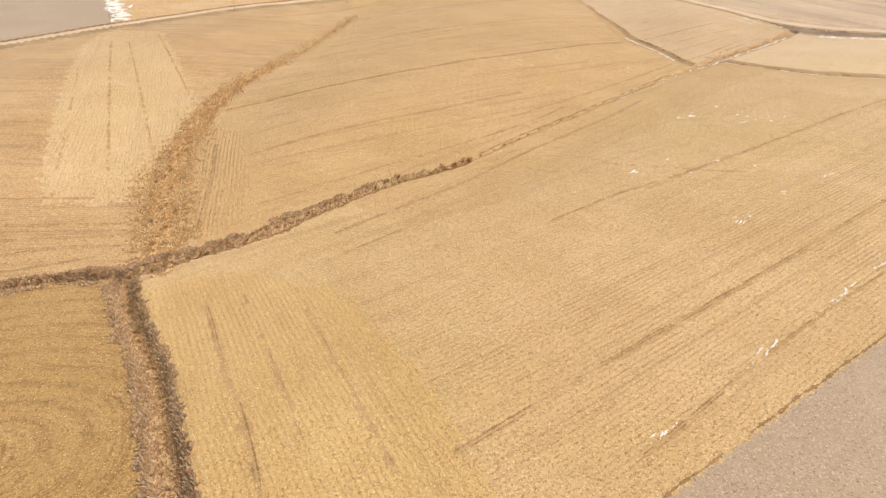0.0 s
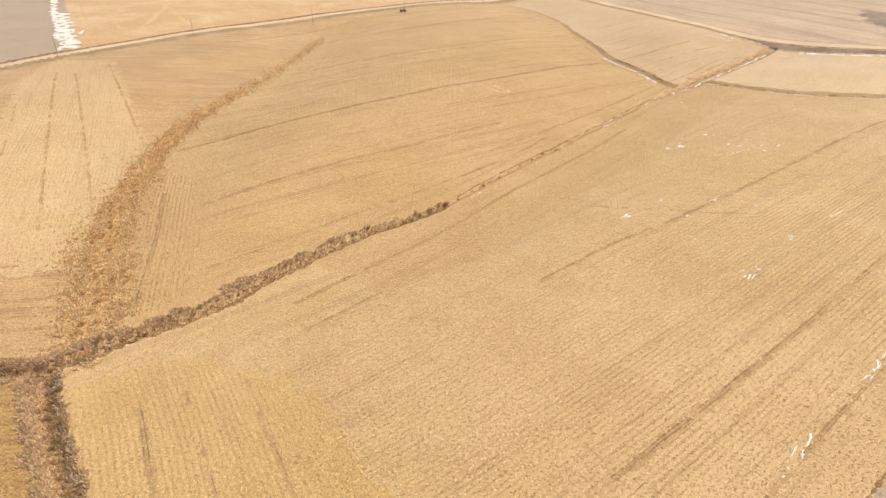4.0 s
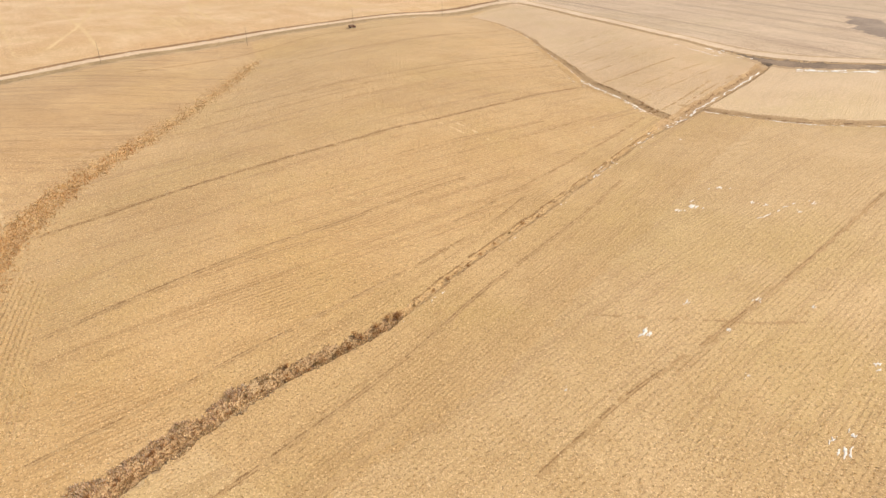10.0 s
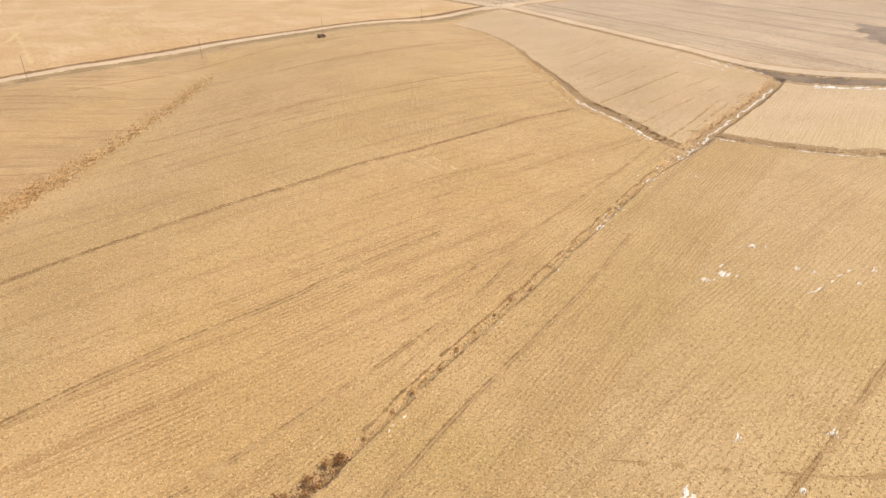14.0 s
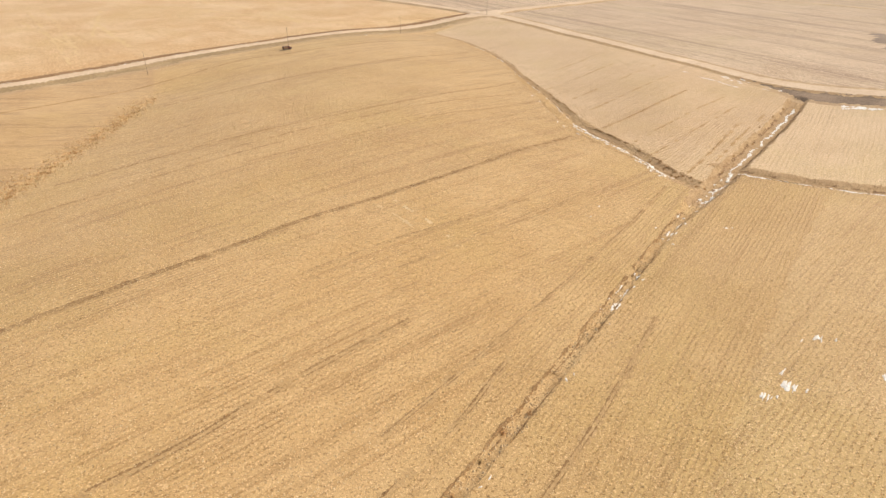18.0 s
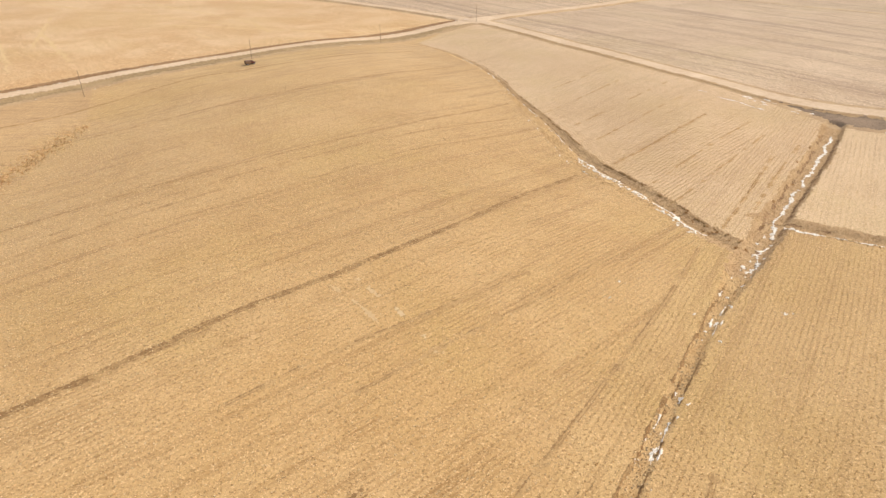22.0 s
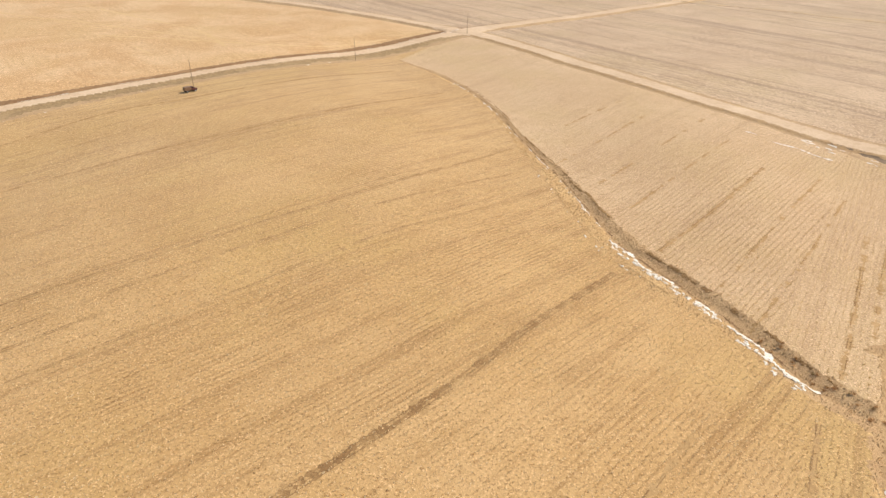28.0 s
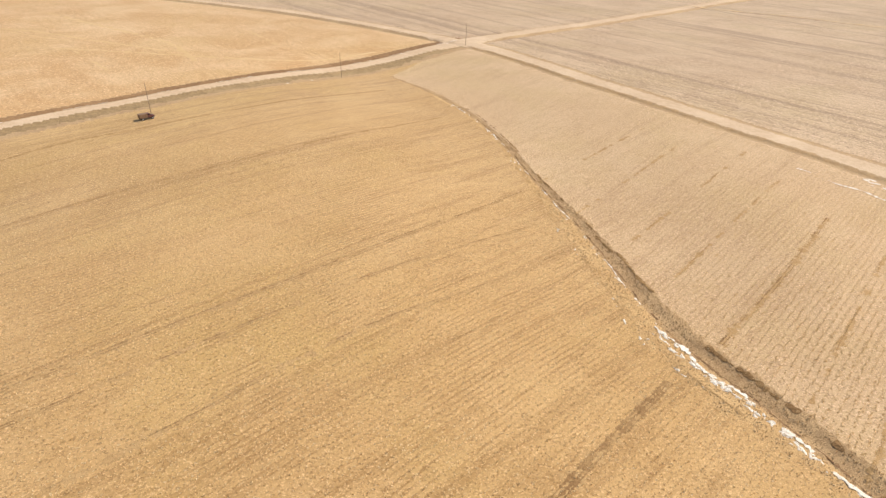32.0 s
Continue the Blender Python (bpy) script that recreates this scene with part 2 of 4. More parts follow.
MAIN = plan((-170, 52), (-120, 58), (-80, 62), (-56, 67.5), (-49, 69.5), (-40, 70.5), (-35, 74), (-27, 79), (-21, 84), (-14, 92), (-4, 101), (8, 109), (22, 123.5), (33, 134), (51.5, 152.5), (66, 167), (81, 181), (91, 189.5), (97, 195), (110, 206), (124, 218), (139, 232))
FORK = plan((84, 184), (81, 190), (79.8, 198), (78.6, 206), (77, 213), (75.2, 220), (74.9, 228), (75.2, 240), (75.4, 250), (75, 265), (75, 289), (73.2, 305), (69.5, 319), (64, 333), (61, 340))
BRANCH = plan((92.5, 192.5), (97, 188.8), (102, 185), (108, 180.8), (116, 176.5), (127, 174), (140, 172), (170, 170.5), (240, 178))
GULLY = plan((-36.5, 73), (-37.3, 77), (-40, 84.5), (-43.2, 96), (-46, 109), (-48, 120), (-49, 134), (-49.2, 147), (-47.8, 162), (-43.5, 177), (-40, 190), (-35, 211), (-30.5, 234), (-27.5, 252), (-26, 262))
SOUTH = plan((-39, 69), (-38, 66), (-33, 57.5), (-28, 49.5), (-24, 41.5), (-20, 33), (-10, 12))
ROAD_W = plan((-230, 85), (-170, 140), (-124, 190), (-105, 218), (-86, 239), (-61, 267), (-32, 292), (10, 320), (48, 345), (88, 369))
ROAD_E = plan((88, 369), (96, 357), (108, 324), (118, 296), (128, 268), (138, 249), (152, 234), (172, 223), (215, 209), (320, 192))
ARM_W = plan((88, 369), (60, 403), (33, 433), (-7, 466), (-60, 505), (-220, 615))
ARM_E = plan((88, 369), (120, 384), (152, 400), (211, 433), (300, 482), (480, 575))
SPUR = plan((211, 433), (241, 403), (262, 376), (330, 300))
JOIN_S = plan((-60, -30), (-10, 11), (22, 33), (53, 52.5), (120, 94), (330, 222))
SEAM_W = plan((-103, 221), (-110, 240), (-123, 272), (-171, 374), (-230, 500))


def smooth_line(line, gap=2.0):
    """The same line, rounded at its corners, with points about gap metres apart."""
    p = np.vstack([2 * line[0] - line[1], line, 2 * line[-1] - line[-2]])
    out = []
    for i in range(1, len(p) - 2):
        n = max(2, int(np.linalg.norm(p[i + 1] - p[i]) / gap))
        for k in range(n):
            t = k / n
            out.append(0.5 * ((2 * p[i]) + (p[i + 1] - p[i - 1]) * t + (2 * p[i - 1] - 5 * p[i] + 4 * p[i + 1] - p[i + 2]) * t * t + (3 * p[i] - p[i - 1] - 3 * p[i + 1] + p[i + 2]) * t ** 3))
    out.append(p[-2])
    return np.array(out)


MAIN, FORK, BRANCH, GULLY, SOUTH, ROAD_W, ROAD_E, ARM_W, ARM_E = [smooth_line(q, 6.0) for q in (MAIN, FORK, BRANCH, GULLY, SOUTH, ROAD_W, ROAD_E, ARM_W, ARM_E)]


def line_distance(x, y, line, signed=False):
    """Distance to a line; signed: also the side (1: left of it) and how far along the line the nearest place lies."""
    shape = np.shape(x)
    x, y = np.ravel(x).astype(float), np.ravel(y).astype(float)
    a, way = line[:-1], line[1:] - line[:-1]
    size = np.hypot(way[:, 0], way[:, 1])
    run = np.concatenate([[0.0], np.cumsum(size)[:-1]])
    best, side, along = np.empty(len(x)), np.empty(len(x)), np.empty(len(x))

    def measure_off(px, py, pick):
        rx, ry = px[:, None] - a[pick, 0], py[:, None] - a[pick, 1]
        t = np.clip((rx * way[pick, 0] + ry * way[pick, 1]) / size[pick] ** 2, 0, 1)
        return np.hypot(rx - t * way[pick, 0], ry - t * way[pick, 1]), t, rx, ry

    order = np.argsort(np.floor(x / 24) * 1000 + np.floor(y / 24), kind="stable") if len(x) > 2000 else np.arange(len(x))
    for i in range(0, len(x), 512):
        here = order[i:i + 512]
        px, py = x[here], y[here]
        mx, my = (px.min() + px.max()) / 2, (py.min() + py.max()) / 2
        reach = math.hypot(px.max() - mx, py.max() - my)
        rough = measure_off(np.array([mx]), np.array([my]), slice(None))[0][0]
        pick = np.nonzero(rough <= rough.min() + 2 * reach + 0.01)[0]
        d, t, rx, ry = measure_off(px, py, pick)
        k = d.argmin(1)
        j = np.arange(len(px))
        best[here] = d[j, k]
        if signed:
            s = pick[k]
            side[here] = np.sign(way[s, 0] * ry[j, k] - way[s, 1] * rx[j, k])
            along[here] = run[s] + t[j, k] * size[s]
    if signed:
        return best.reshape(shape), side.reshape(shape), along.reshape(shape)
    return best.reshape(shape)


def ramp(v, a, b):
    t = np.clip((v - a) / (b - a), 0, 1)
    return t * t * (3 - 2 * t)


def wobble(x, y, size, seed=0.0):
    """Smooth uneven values of about -1 to 1."""
    k = 2 * math.pi / size
    return (np.sin(k * (x * 0.83 + y * 0.31) + seed) + np.sin(k * (y * 0.93 - x * 0.42) * 1.37 + 1.7 * seed + 1) + np.sin(k * (x * 0.37 + y * 1.11) * 2.3 + 2.9 * seed + 2) * 0.6) / 2.6


def lie(x, y):
    """The land's broad shape: shallow valleys along the drains."""
    d = -6.0 * np.log(sum(np.exp(-np.minimum(line_distance(x, y, q), 400) / 6.0) for q in (MAIN[::3], FORK[::3], BRANCH[::3], GULLY[::3])))
    d = np.maximum(d, 0)
    fade = ramp(np.hypot(x - 60, y - 200), 900, 420)
    return fade * (-1.5 + 3.2 * (1 - np.exp(-(d / 30.0) ** 2))) + 0.18 * wobble(x, y, 60) * fade


MAIN_RUN = {k: float(line_distance(np.array([a * UNIT]), np.array([b * UNIT]), MAIN, True)[2][0]) for k, (a, b) in {"junction": (-38, 71), "brush_end": (8, 109), "clods": (33, 134), "snow": (51.5, 152.5), "fork": (82, 182), "road": (137, 230)}.items()}


def drains(x, y):
    """How deep the ditches are cut at a place, and how far it lies inside their banks (negative: inside)."""
    cut, edge = np.zeros(np.shape(x)), np.full(np.shape(x), 1e9)
    uneven = wobble(x, y, 9.0, 1.0)
    d, side, run = line_distance(x, y, MAIN, True)
    r = MAIN_RUN
    brush = ramp(run, r["brush_end"] + 20, r["brush_end"] - 30)
    top = ramp(run, r["fork"] - 22, r["fork"] + 4)
    neck = np.exp(-((run - r["clods"] + 26) / 17) ** 2)
    half = 1.0 + 0.55 * brush + 1.6 * top - 0.4 * neck
    cut = np.maximum(cut, (0.3 + 0.95 * brush + 0.6 * top) * (1 - ramp(d / half, 0.55 - 0.15 * brush, 1.08 - 0.15 * brush)))
    rough_side = 1.9 * (side > 0) * np.exp(-((run - r["junction"] - 14) / 30) ** 2) + 0.8 * (side < 0) * np.exp(-((run - r["junction"] + 12) / 18) ** 2)
    edge = np.minimum(edge, d - half * (1.05 + (0.16 + 0.3 * brush) * uneven + 0.16 * brush * wobble(x, y, 3.1, 5.0)) - rough_side * (0.75 + 0.5 * uneven))
    d, side, run = line_distance(x, y, FORK, True)
    size = (0.34 + 0.66 * ramp(run, 125, 25)) * (0.3 + 0.7 * ramp(run, 186, 150))
    shelf = 2.6 + 2.2 * ramp(run, 14, 34)
    steep = 1 - ramp(d, 0.25, 2.9 * size)
    gentle = 0.5 * (1 - ramp(d, 0.2, 1.3)) + 0.5 * (1 - ramp(d, 0.8, shelf * size))
    cut = np.maximum(cut, size ** 1.5 * 0.62 * np.where(side < 0, steep, gentle))
    edge = np.minimum(edge, d - np.where(side < 0, 2.9, shelf) * size * (1 + 0.2 * uneven + 0.1 * wobble(x, y, 3.1, 5.0)))
    d, side, run = line_distance(x, y, BRANCH, True)
    cut = np.maximum(cut, 0.6 * (1 - ramp(np.where(side > 0, d, d * 1.5), 0.4, 3.0)))
    edge = np.minimum(edge, np.where(side > 0, d * 0.9, d * 1.4) - 3.0 * (1 + 0.2 * uneven))
    d, side, run = line_distance(x, y, SOUTH, True)
    cut = np.maximum(cut, 0.8 * (1 - ramp(d, 0.2, 2.2)))
    edge = np.minimum(edge, np.where(side > 0, d - 1.9, d * 0.8 - 2.4) - 0.55 * uneven - 0.35 * wobble(x, y, 3.1, 5.0))
    return cut, edge


def roads(x, y):
    """How high the road bed stands, how far a place lies outside the carriageway, and outside the roadside."""
    up, lane, rim = np.zeros(np.shape(x)), np.full(np.shape(x), 1e9), np.full(np.shape(x), 1e9)
    for line, half, left, right, dig in ((ROAD_W, 2.1, 6.8, 7.8, 0.35), (ROAD_E, 2.7, 5.2, 5.6, -0.12), (ARM_W, 2.6, 5.0, 5.2, 0.3), (ARM_E, 3.0, 5.4, 5.4, 0.2)):
        d, side, run = line_distance(x, y, line, True)
        over = 0.0
        if line is ROAD_E:
            over = 8.5 * ramp(run, 144, 172) * ramp(run, 330, 230) * (side < 0)
        reach = np.where(side > 0, left, right + over)
        up = np.where(d < reach + 2, np.maximum(up, (0.22 if line is ROAD_E else 0.4) * (1 - ramp(d, half, half + 1.6))), up)
        up -= abs(dig) * np.exp(-((d - half - 2.0) / 0.95) ** 2) * (side * dig > 0) * (d > half)
        half = half + 2.2 * np.exp(-(np.hypot(x - ROAD_E[0, 0], y - ROAD_E[0, 1]) / 13.0) ** 2)
        lane = np.minimum(lane, d - half - 0.25 * wobble(x, y, 11.0, 3.0))
        rim = np.minimum(rim, d - reach - 0.4 * wobble(x, y, 14.0, 5.0))
    return up, lane, rim


def land(x, y):
    """The ground's height."""
    x, y = np.asarray(x, float), np.asarray(y, float)
    cut, edge = drains(x, y)
    d = line_distance(x, y, GULLY)
    up, lane, rim = roads(x, y)
    lumps = 0.12 * wobble(x, y, 1.9, 2.0) * (ramp(edge, 0.6, -0.6) + ramp(d, 6.0, 3.5) * 0.9)
    return lie(x, y) - cut * ramp(lane, -0.5, 1.5) - 0.2 * np.exp(-(d / 3.5) ** 2) + up + lumps


def inside(x, y, ring):
    """Which places lie inside a ring of points."""
    got = np.zeros(np.shape(x), bool)
    for (ax, ay), (bx, by) in zip(ring, np.roll(ring, -1, 0)):
        if ay == by:
            continue
        got ^= ((ay > y) != (by > y)) & (x < (bx - ax) * (y - ay) / (by - ay) + ax)
    return got


FAR = 4200.0
RING_BLOCK = plan((-61, 89), (-47, 93), (-40, 100), (-44, 120), (-51, 141.5), (-66, 172), (-84, 211), (-103, 214), (-101, 192), (-86, 149), (-69, 107))
RING_HEAD = plan((-37, 67), (-27, 71), (-12, 66), (0, 48), (9, 28), (-2, 6), (-12, 12), (-20, 33), (-28, 49.5), (-33, 57.5))
RING_CURVE = plan((-36, 78), (-28, 84), (-30, 98), (-35, 112), (-37, 124), (-44, 128), (-41, 105), (-37, 88))
RING_DARK = plan((204, 256), (214, 262), (226, 278), (232, 296), (226, 304), (216, 294), (208, 278), (201, 262))


def which(x, y):
    """The kind of ground at each place."""
    kind = np.full(np.shape(x), "plough", dtype="U10")
    sx, sy = x + 1.3 * wobble(x, y, 8.0, 6.0) + 0.7 * wobble(x, y, 2.7, 9.0), y + 1.3 * wobble(x, y, 9.0, 2.0) + 0.7 * wobble(x, y, 2.3, 4.0)
    south_of = lambda line: line_distance(x, y, line, True)[1] < 0
    east_of_w = south_of(ROAD_W)
    near = np.vstack([ROAD_W, ROAD_E, [[FAR, ROAD_E[-1, 1]], [FAR, -FAR], [-FAR, -FAR], [-FAR, ROAD_W[0, 1]]]])
    this_side = inside(x, y, near)
    amber = inside(x, y, np.vstack([ROAD_W, ARM_W[1:], [[-FAR, ARM_W[-1, 1] + 1500], [-FAR, ROAD_W[0, 1]]]]))
    kind[amber] = "amber"
    kind[amber & ~inside(x, y, np.vstack([SEAM_W, [[-600, 1500], [FAR, 1500], [FAR, -200], [SEAM_W[0, 0], -200]]]))] = "grey"
    kind[this_side] = "north"
    south = south_of(MAIN) & this_side
    kind[south] = "east"
    kind[this_side & ~south & inside(x, y, np.vstack([MAIN[::-1], [[-FAR, MAIN[0, 1]], [-FAR, 260], GULLY[-1], *GULLY[::-1]]])[len(MAIN):])] = "west"
    kind[this_side & ~south & inside(x, y, np.vstack([GULLY, [GULLY[-1] + (-12, 60)], [[-FAR, 900], [-FAR, 60], MAIN[0]], MAIN[:np.argmin(np.hypot(*(MAIN - GULLY[0]).T))]]))] = "west"
    kind[(kind == "west") & inside(sx, sy, RING_BLOCK)] = "block"
    kind[(kind == "north") & inside(sx, sy, RING_CURVE)] = "curved"
    kind[this_side & inside(x, y, np.vstack([FORK, ROAD_E, MAIN[:np.argmin(np.hypot(*(MAIN - FORK[0]).T)):-1]]))] = "wedge"
    kind[this_side & (x > 92 * UNIT) & inside(x, y, np.vstack([BRANCH, [[FAR, BRANCH[-1, 1]], [FAR, 900], [145 * UNIT, 900]], MAIN[:np.argmin(np.hypot(*(MAIN - BRANCH[0]).T)):-1]]))] = "far_east"
    kind[(kind == "east") & inside(x, y, np.vstack([SOUTH, [[SOUTH[-1, 0], -FAR], [-FAR, -FAR], [-FAR, MAIN[0, 1]]], MAIN[:np.argmin(np.hypot(*(MAIN - SOUTH[0]).T))]]))] = "ringed"
    kind[(kind == "east") & inside(sx, sy, RING_HEAD)] = "headland"
    kind[((kind == "east") | (kind == "headland")) & inside(x, y, np.vstack([JOIN_S, [[FAR, 400], [FAR, -FAR], [-200, -FAR]]]))] = "grey"
    kind[(kind == "plough") & inside(x + 3 * wobble(x, y, 14.0, 7.0), y + 3 * wobble(x, y, 12.0, 8.0), RING_DARK)] = "shade"
    d, side, run = line_distance(x, y, MAIN, True)
    along = (run > MAIN_RUN["brush_end"] - 30) & (run < MAIN_RUN["fork"] + 20)
    kind[(kind == "north") & along & (d < 7.0 + 0.6 * wobble(x, y, 5.0, 2.0))] = "strip"
    kind[(kind == "east") & along & (d < 20.0 + 0.6 * wobble(x, y, 5.0, 2.0))] = "strip"
    kind[(kind == "wedge") & (d < 15 + 0.6 * wobble(x, y, 5.0, 2.0))] = "wedge_edge"
    cut, edge = drains(x, y)
    d, side, run = line_distance(x, y, GULLY, True)
    wide = (1.9 + 2.4 * np.exp(-((run - 20) / 25) ** 2) + 1.2 * np.exp(-((run - 85) / 45) ** 2)) * (0.75 + 0.25 * ramp(run, 190, 60)) * ramp(run, 222, 190)
    gully = (d < wide + 0.9 * wobble(x, y, 6.0, 4.0)) & (wobble(x, y, 6.5, 7.0) > -0.62 + 1.0 * ramp(run, 60, 190))
    kind[gully & (kind != "plough")] = "gully"
    ditch = (edge < 0) & (kind != "plough") & (kind != "amber")
    kind[ditch] = "verge"
    d, side, run = line_distance(x, y, MAIN, True)
    kind[ditch & (d < 4) & (run > MAIN_RUN["brush_end"] + 4) & (run < MAIN_RUN["fork"] - 6)] = "floor"
    kind[ditch & (d < 6) & (run >= MAIN_RUN["fork"] - 6)] = "slope"
    # the shaded banks take the browner slope kind, shade partly in its colour
    d, side, run = line_distance(x, y, FORK, True)
    kind[ditch & (d < 6) & (run > 6)] = "slope"
    kind[ditch & (d < 6) & (side > 0) & (run > 12) & (d > 0.5)] = "floor"
    d, side, run = line_distance(x, y, BRANCH, True)
    kind[ditch & (d < 4) & (run > 6)] = "slope"
    kind[ditch & (d < 4) & (side < 0) & (run > 6)] = "floor"
    up, lane, rim = roads(x, y)
    kind[rim < 0] = "roadside"
    d, side, run = line_distance(x, y, ROAD_W, True)
    kind[(rim < 0) & (side > 0) & (d > 3.3) & (d < 7.5) & (run < 530)] = "bank"
    kind[(rim < 0) & (side < 0) & (d < 5.6 + 0.9 * wobble(x, y, 9.0, 4.0)) & (run < 545)] = "verge_dark"
    d, side, run = line_distance(x, y, ROAD_E, True)
    kind[(rim < 0) & (side < 0) & (run > 146) & (run < 300) & (d > 3.2) & (d < 3.6 + 8.0 * ramp(run, 148, 170) * ramp(run, 320, 215) + 0.8 * wobble(x, y, 5.0, 3.0))] = "dark"
    kind[lane < 0] = "road"
    return kind


# ---- the ground: one sheet to the horizon, laid out in its fields, banks and roads ----
def spaced(stops):
    out = []
    for (a, b, gap) in stops:
        out.append(np.arange(a, b - gap * 0.5, gap))
    return np.concatenate(out + [[stops[-1][1]]])


def grow(start, end):
    out, gap = [start], 3.0
    while out[-1] < end:
        out.append(out[-1] + gap)
        gap *= 1.22
    return np.array(out)


FINE = 0.55  # metres between the vertices near the walk
gx = np.concatenate([-grow(260, FAR)[:0:-1], spaced(((-260, -110, 1.6), (-110, 168, FINE), (168, 300, 1.3))), grow(300, FAR)[1:]])
gy = np.concatenate([-grow(40, FAR)[:0:-1] + 60, spaced(((22, 30, 2.0), (30, 300, FINE), (300, 440, 1.0), (440, 560, 1.6))), grow(560, FAR)[1:]])
X, Y = np.meshgrid(gx, gy)
NX, NY = len(gx), len(gy)
X, Y = X.ravel(), Y.ravel()


def settle(x, y):
    """Draws vertices that lie close to a border onto it, so that borders run smoothly."""
    step = 0.05
    for form, reach in ((lambda a, b: drains(a, b)[1], 0.27), (lambda a, b: roads(a, b)[1], 0.5), (lambda a, b: roads(a, b)[2], 0.5)):
        v = form(x, y)
        s = np.abs(v) < reach * 1.2
        a, b, w = x[s], y[s], v[s]
        ga, gb = (form(a + step, b) - w) / step, (form(a, b + step) - w) / step
        g = np.maximum(ga * ga + gb * gb, 0.25)
        mx, my = -w * ga / g, -w * gb / g
        ok = np.hypot(mx, my) < np.where(a < 168, 0.27, reach)
        x[s], y[s] = a + mx * ok, b + my * ok
    for line in (JOIN_S, SEAM_W):
        for (ax, ay), (bx, by) in zip(line[:-1], line[1:]):
            dx, dy = bx - ax, by - ay
            t = ((x - ax) * dx + (y - ay) * dy) / (dx * dx + dy * dy)
            px, py = ax + t * dx - x, ay + t * dy - y
            s = (np.hypot(px, py) < 0.27) & (t > 0) & (t < 1)
            x[s] += px[s]
            y[s] += py[s]
    return x, y


near = (X > -270) & (X < 310) & (Y > 18) & (Y < 565)
X[near], Y[near] = settle(X[near].copy(), Y[near].copy())
Z = np.zeros(len(X))
Z[near] = land(X[near], Y[near])
Z[~near] = lie(X[~near], Y[~near])
corner = (np.arange(NY - 1)[:, None] * NX + np.arange(NX - 1)[None, :]).ravel()
quads = np.stack([corner, corner + 1, corner + NX + 1, corner + NX], 1)
KIND = which(X[quads].mean(1), Y[quads].mean(1))


def sheet(name, verts, faces, material, smooth=True):
    """A mesh object from arrays of places and of faces with equal numbers of corners."""
    me = bpy.data.meshes.new(name)
    n = faces.shape[1]
    me.vertices.add(len(verts))
    me.vertices.foreach_set("co", np.asarray(verts, np.float32).ravel())
    me.loops.add(faces.size)
    me.loops.foreach_set("vertex_index", faces.astype(np.int32).ravel())
    me.polygons.add(len(faces))
    me.polygons.foreach_set("loop_start", np.arange(0, faces.size, n, dtype=np.int32))
    me.polygons.foreach_set("use_smooth", np.full(len(faces), smooth))
    me.materials.append(material)
    me.update(calc_edges=True)
    return new(name, me)


GROUND_NAMES = {
    "north": ("stubble_field", "pale gold stubble field with drill rows and wheel ruts"),
    "east": ("stubble_field", "straw-coloured stubble field beside the brushy ditch"),
    "headland": ("stubble_headland", "golden stubble headland with coarse drill rows"),
    "west": ("stubble_field", "tan stubble field beside the overgrown gully"),
    "block": ("stubble_strip", "pale cream stubble strip with rows running uphill"),
    "ringed": ("stubble_field", "golden stubble field with curved turning rows"),
    "strip": ("stubble_headland", "straw-coloured stubble strip with rows along the ditch"),
    "wedge_edge": ("stubble_headland", "rosy tan stubble strip with rows along the upper ditch"),
    "curved": ("stubble_headland", "stubble headland with curved rows along the gully"),
    "wedge": ("stubble_field", "rosy tan stubble field between gully and dirt road"),
    "far_east": ("stubble_field", "rosy tan stubble field below the dirt road"),
    "amber": ("amber_field", "amber bare field across the dirt road"),
    "grey": ("grey_field", "grey-brown worked field with a straight border"),
    "plough": ("ground", "grey-brown tilled land with pale streaks, reaching the horizon"),
    "dark": ("dark_soil_patch", "dark brown soil below the dirt road"),
    "shade": ("burnt_patch", "faint dark brown patch in the tilled land"),
    "slope": ("gully_slope", "brown earth slope of the gully and upper ditch, darkened as if shaded"),
    "verge": ("ditch_bank", "brown eroded earth banks of the field ditches"),
    "gully": ("gully_floor", "russet overgrown floor of a shallow gully"),
    "roadside": ("roadside", "brown earth verge and ditch beside the dirt roads"),
    "floor": ("ditch_floor", "tan crumbled earth floor of the shallow ditch"),
    "bank": ("dark_bank", "dark brown earth bank beside the dirt road"),
    "verge_dark": ("road_verge", "olive-brown growth on the verge of the dirt road"),
    "road": ("road", "pale dusty dirt roads meeting at a crossing"),
}
GROUND = {}
for key, (name, label) in GROUND_NAMES.items():
    pick = quads[KIND == key]
    if not len(pick):
        continue
    used, flat = np.unique(pick, return_inverse=True)
    ob = sheet(name, np.stack([X[used], Y[used], Z[used]], 1), flat.reshape(-1, 4), M[key])
    GROUND[key] = tagged(ob, label, "road" if key == "road" else "field" if "field" in name or "stubble" in name else "ground", kind="structure")


# ---- things ----
def at(x, y):
    """The ground's height at one place."""
    return float(land(np.array([x]), np.array([y]))[0])


def part(name, mesh, material, parent, label=""):
    """Links a bmesh (or a ready mesh) as one mesh object under a thing."""
    if isinstance(mesh, bmesh.types.BMesh):
        me = bpy.data.meshes.new(name)
        mesh.to_mesh(me)
        mesh.free()
        me.materials.append(material)
    else:
        me = mesh
    ob = new(name, me)
    ob.parent = parent
    return tagged(ob, label)


rng = np.random.default_rng(7)


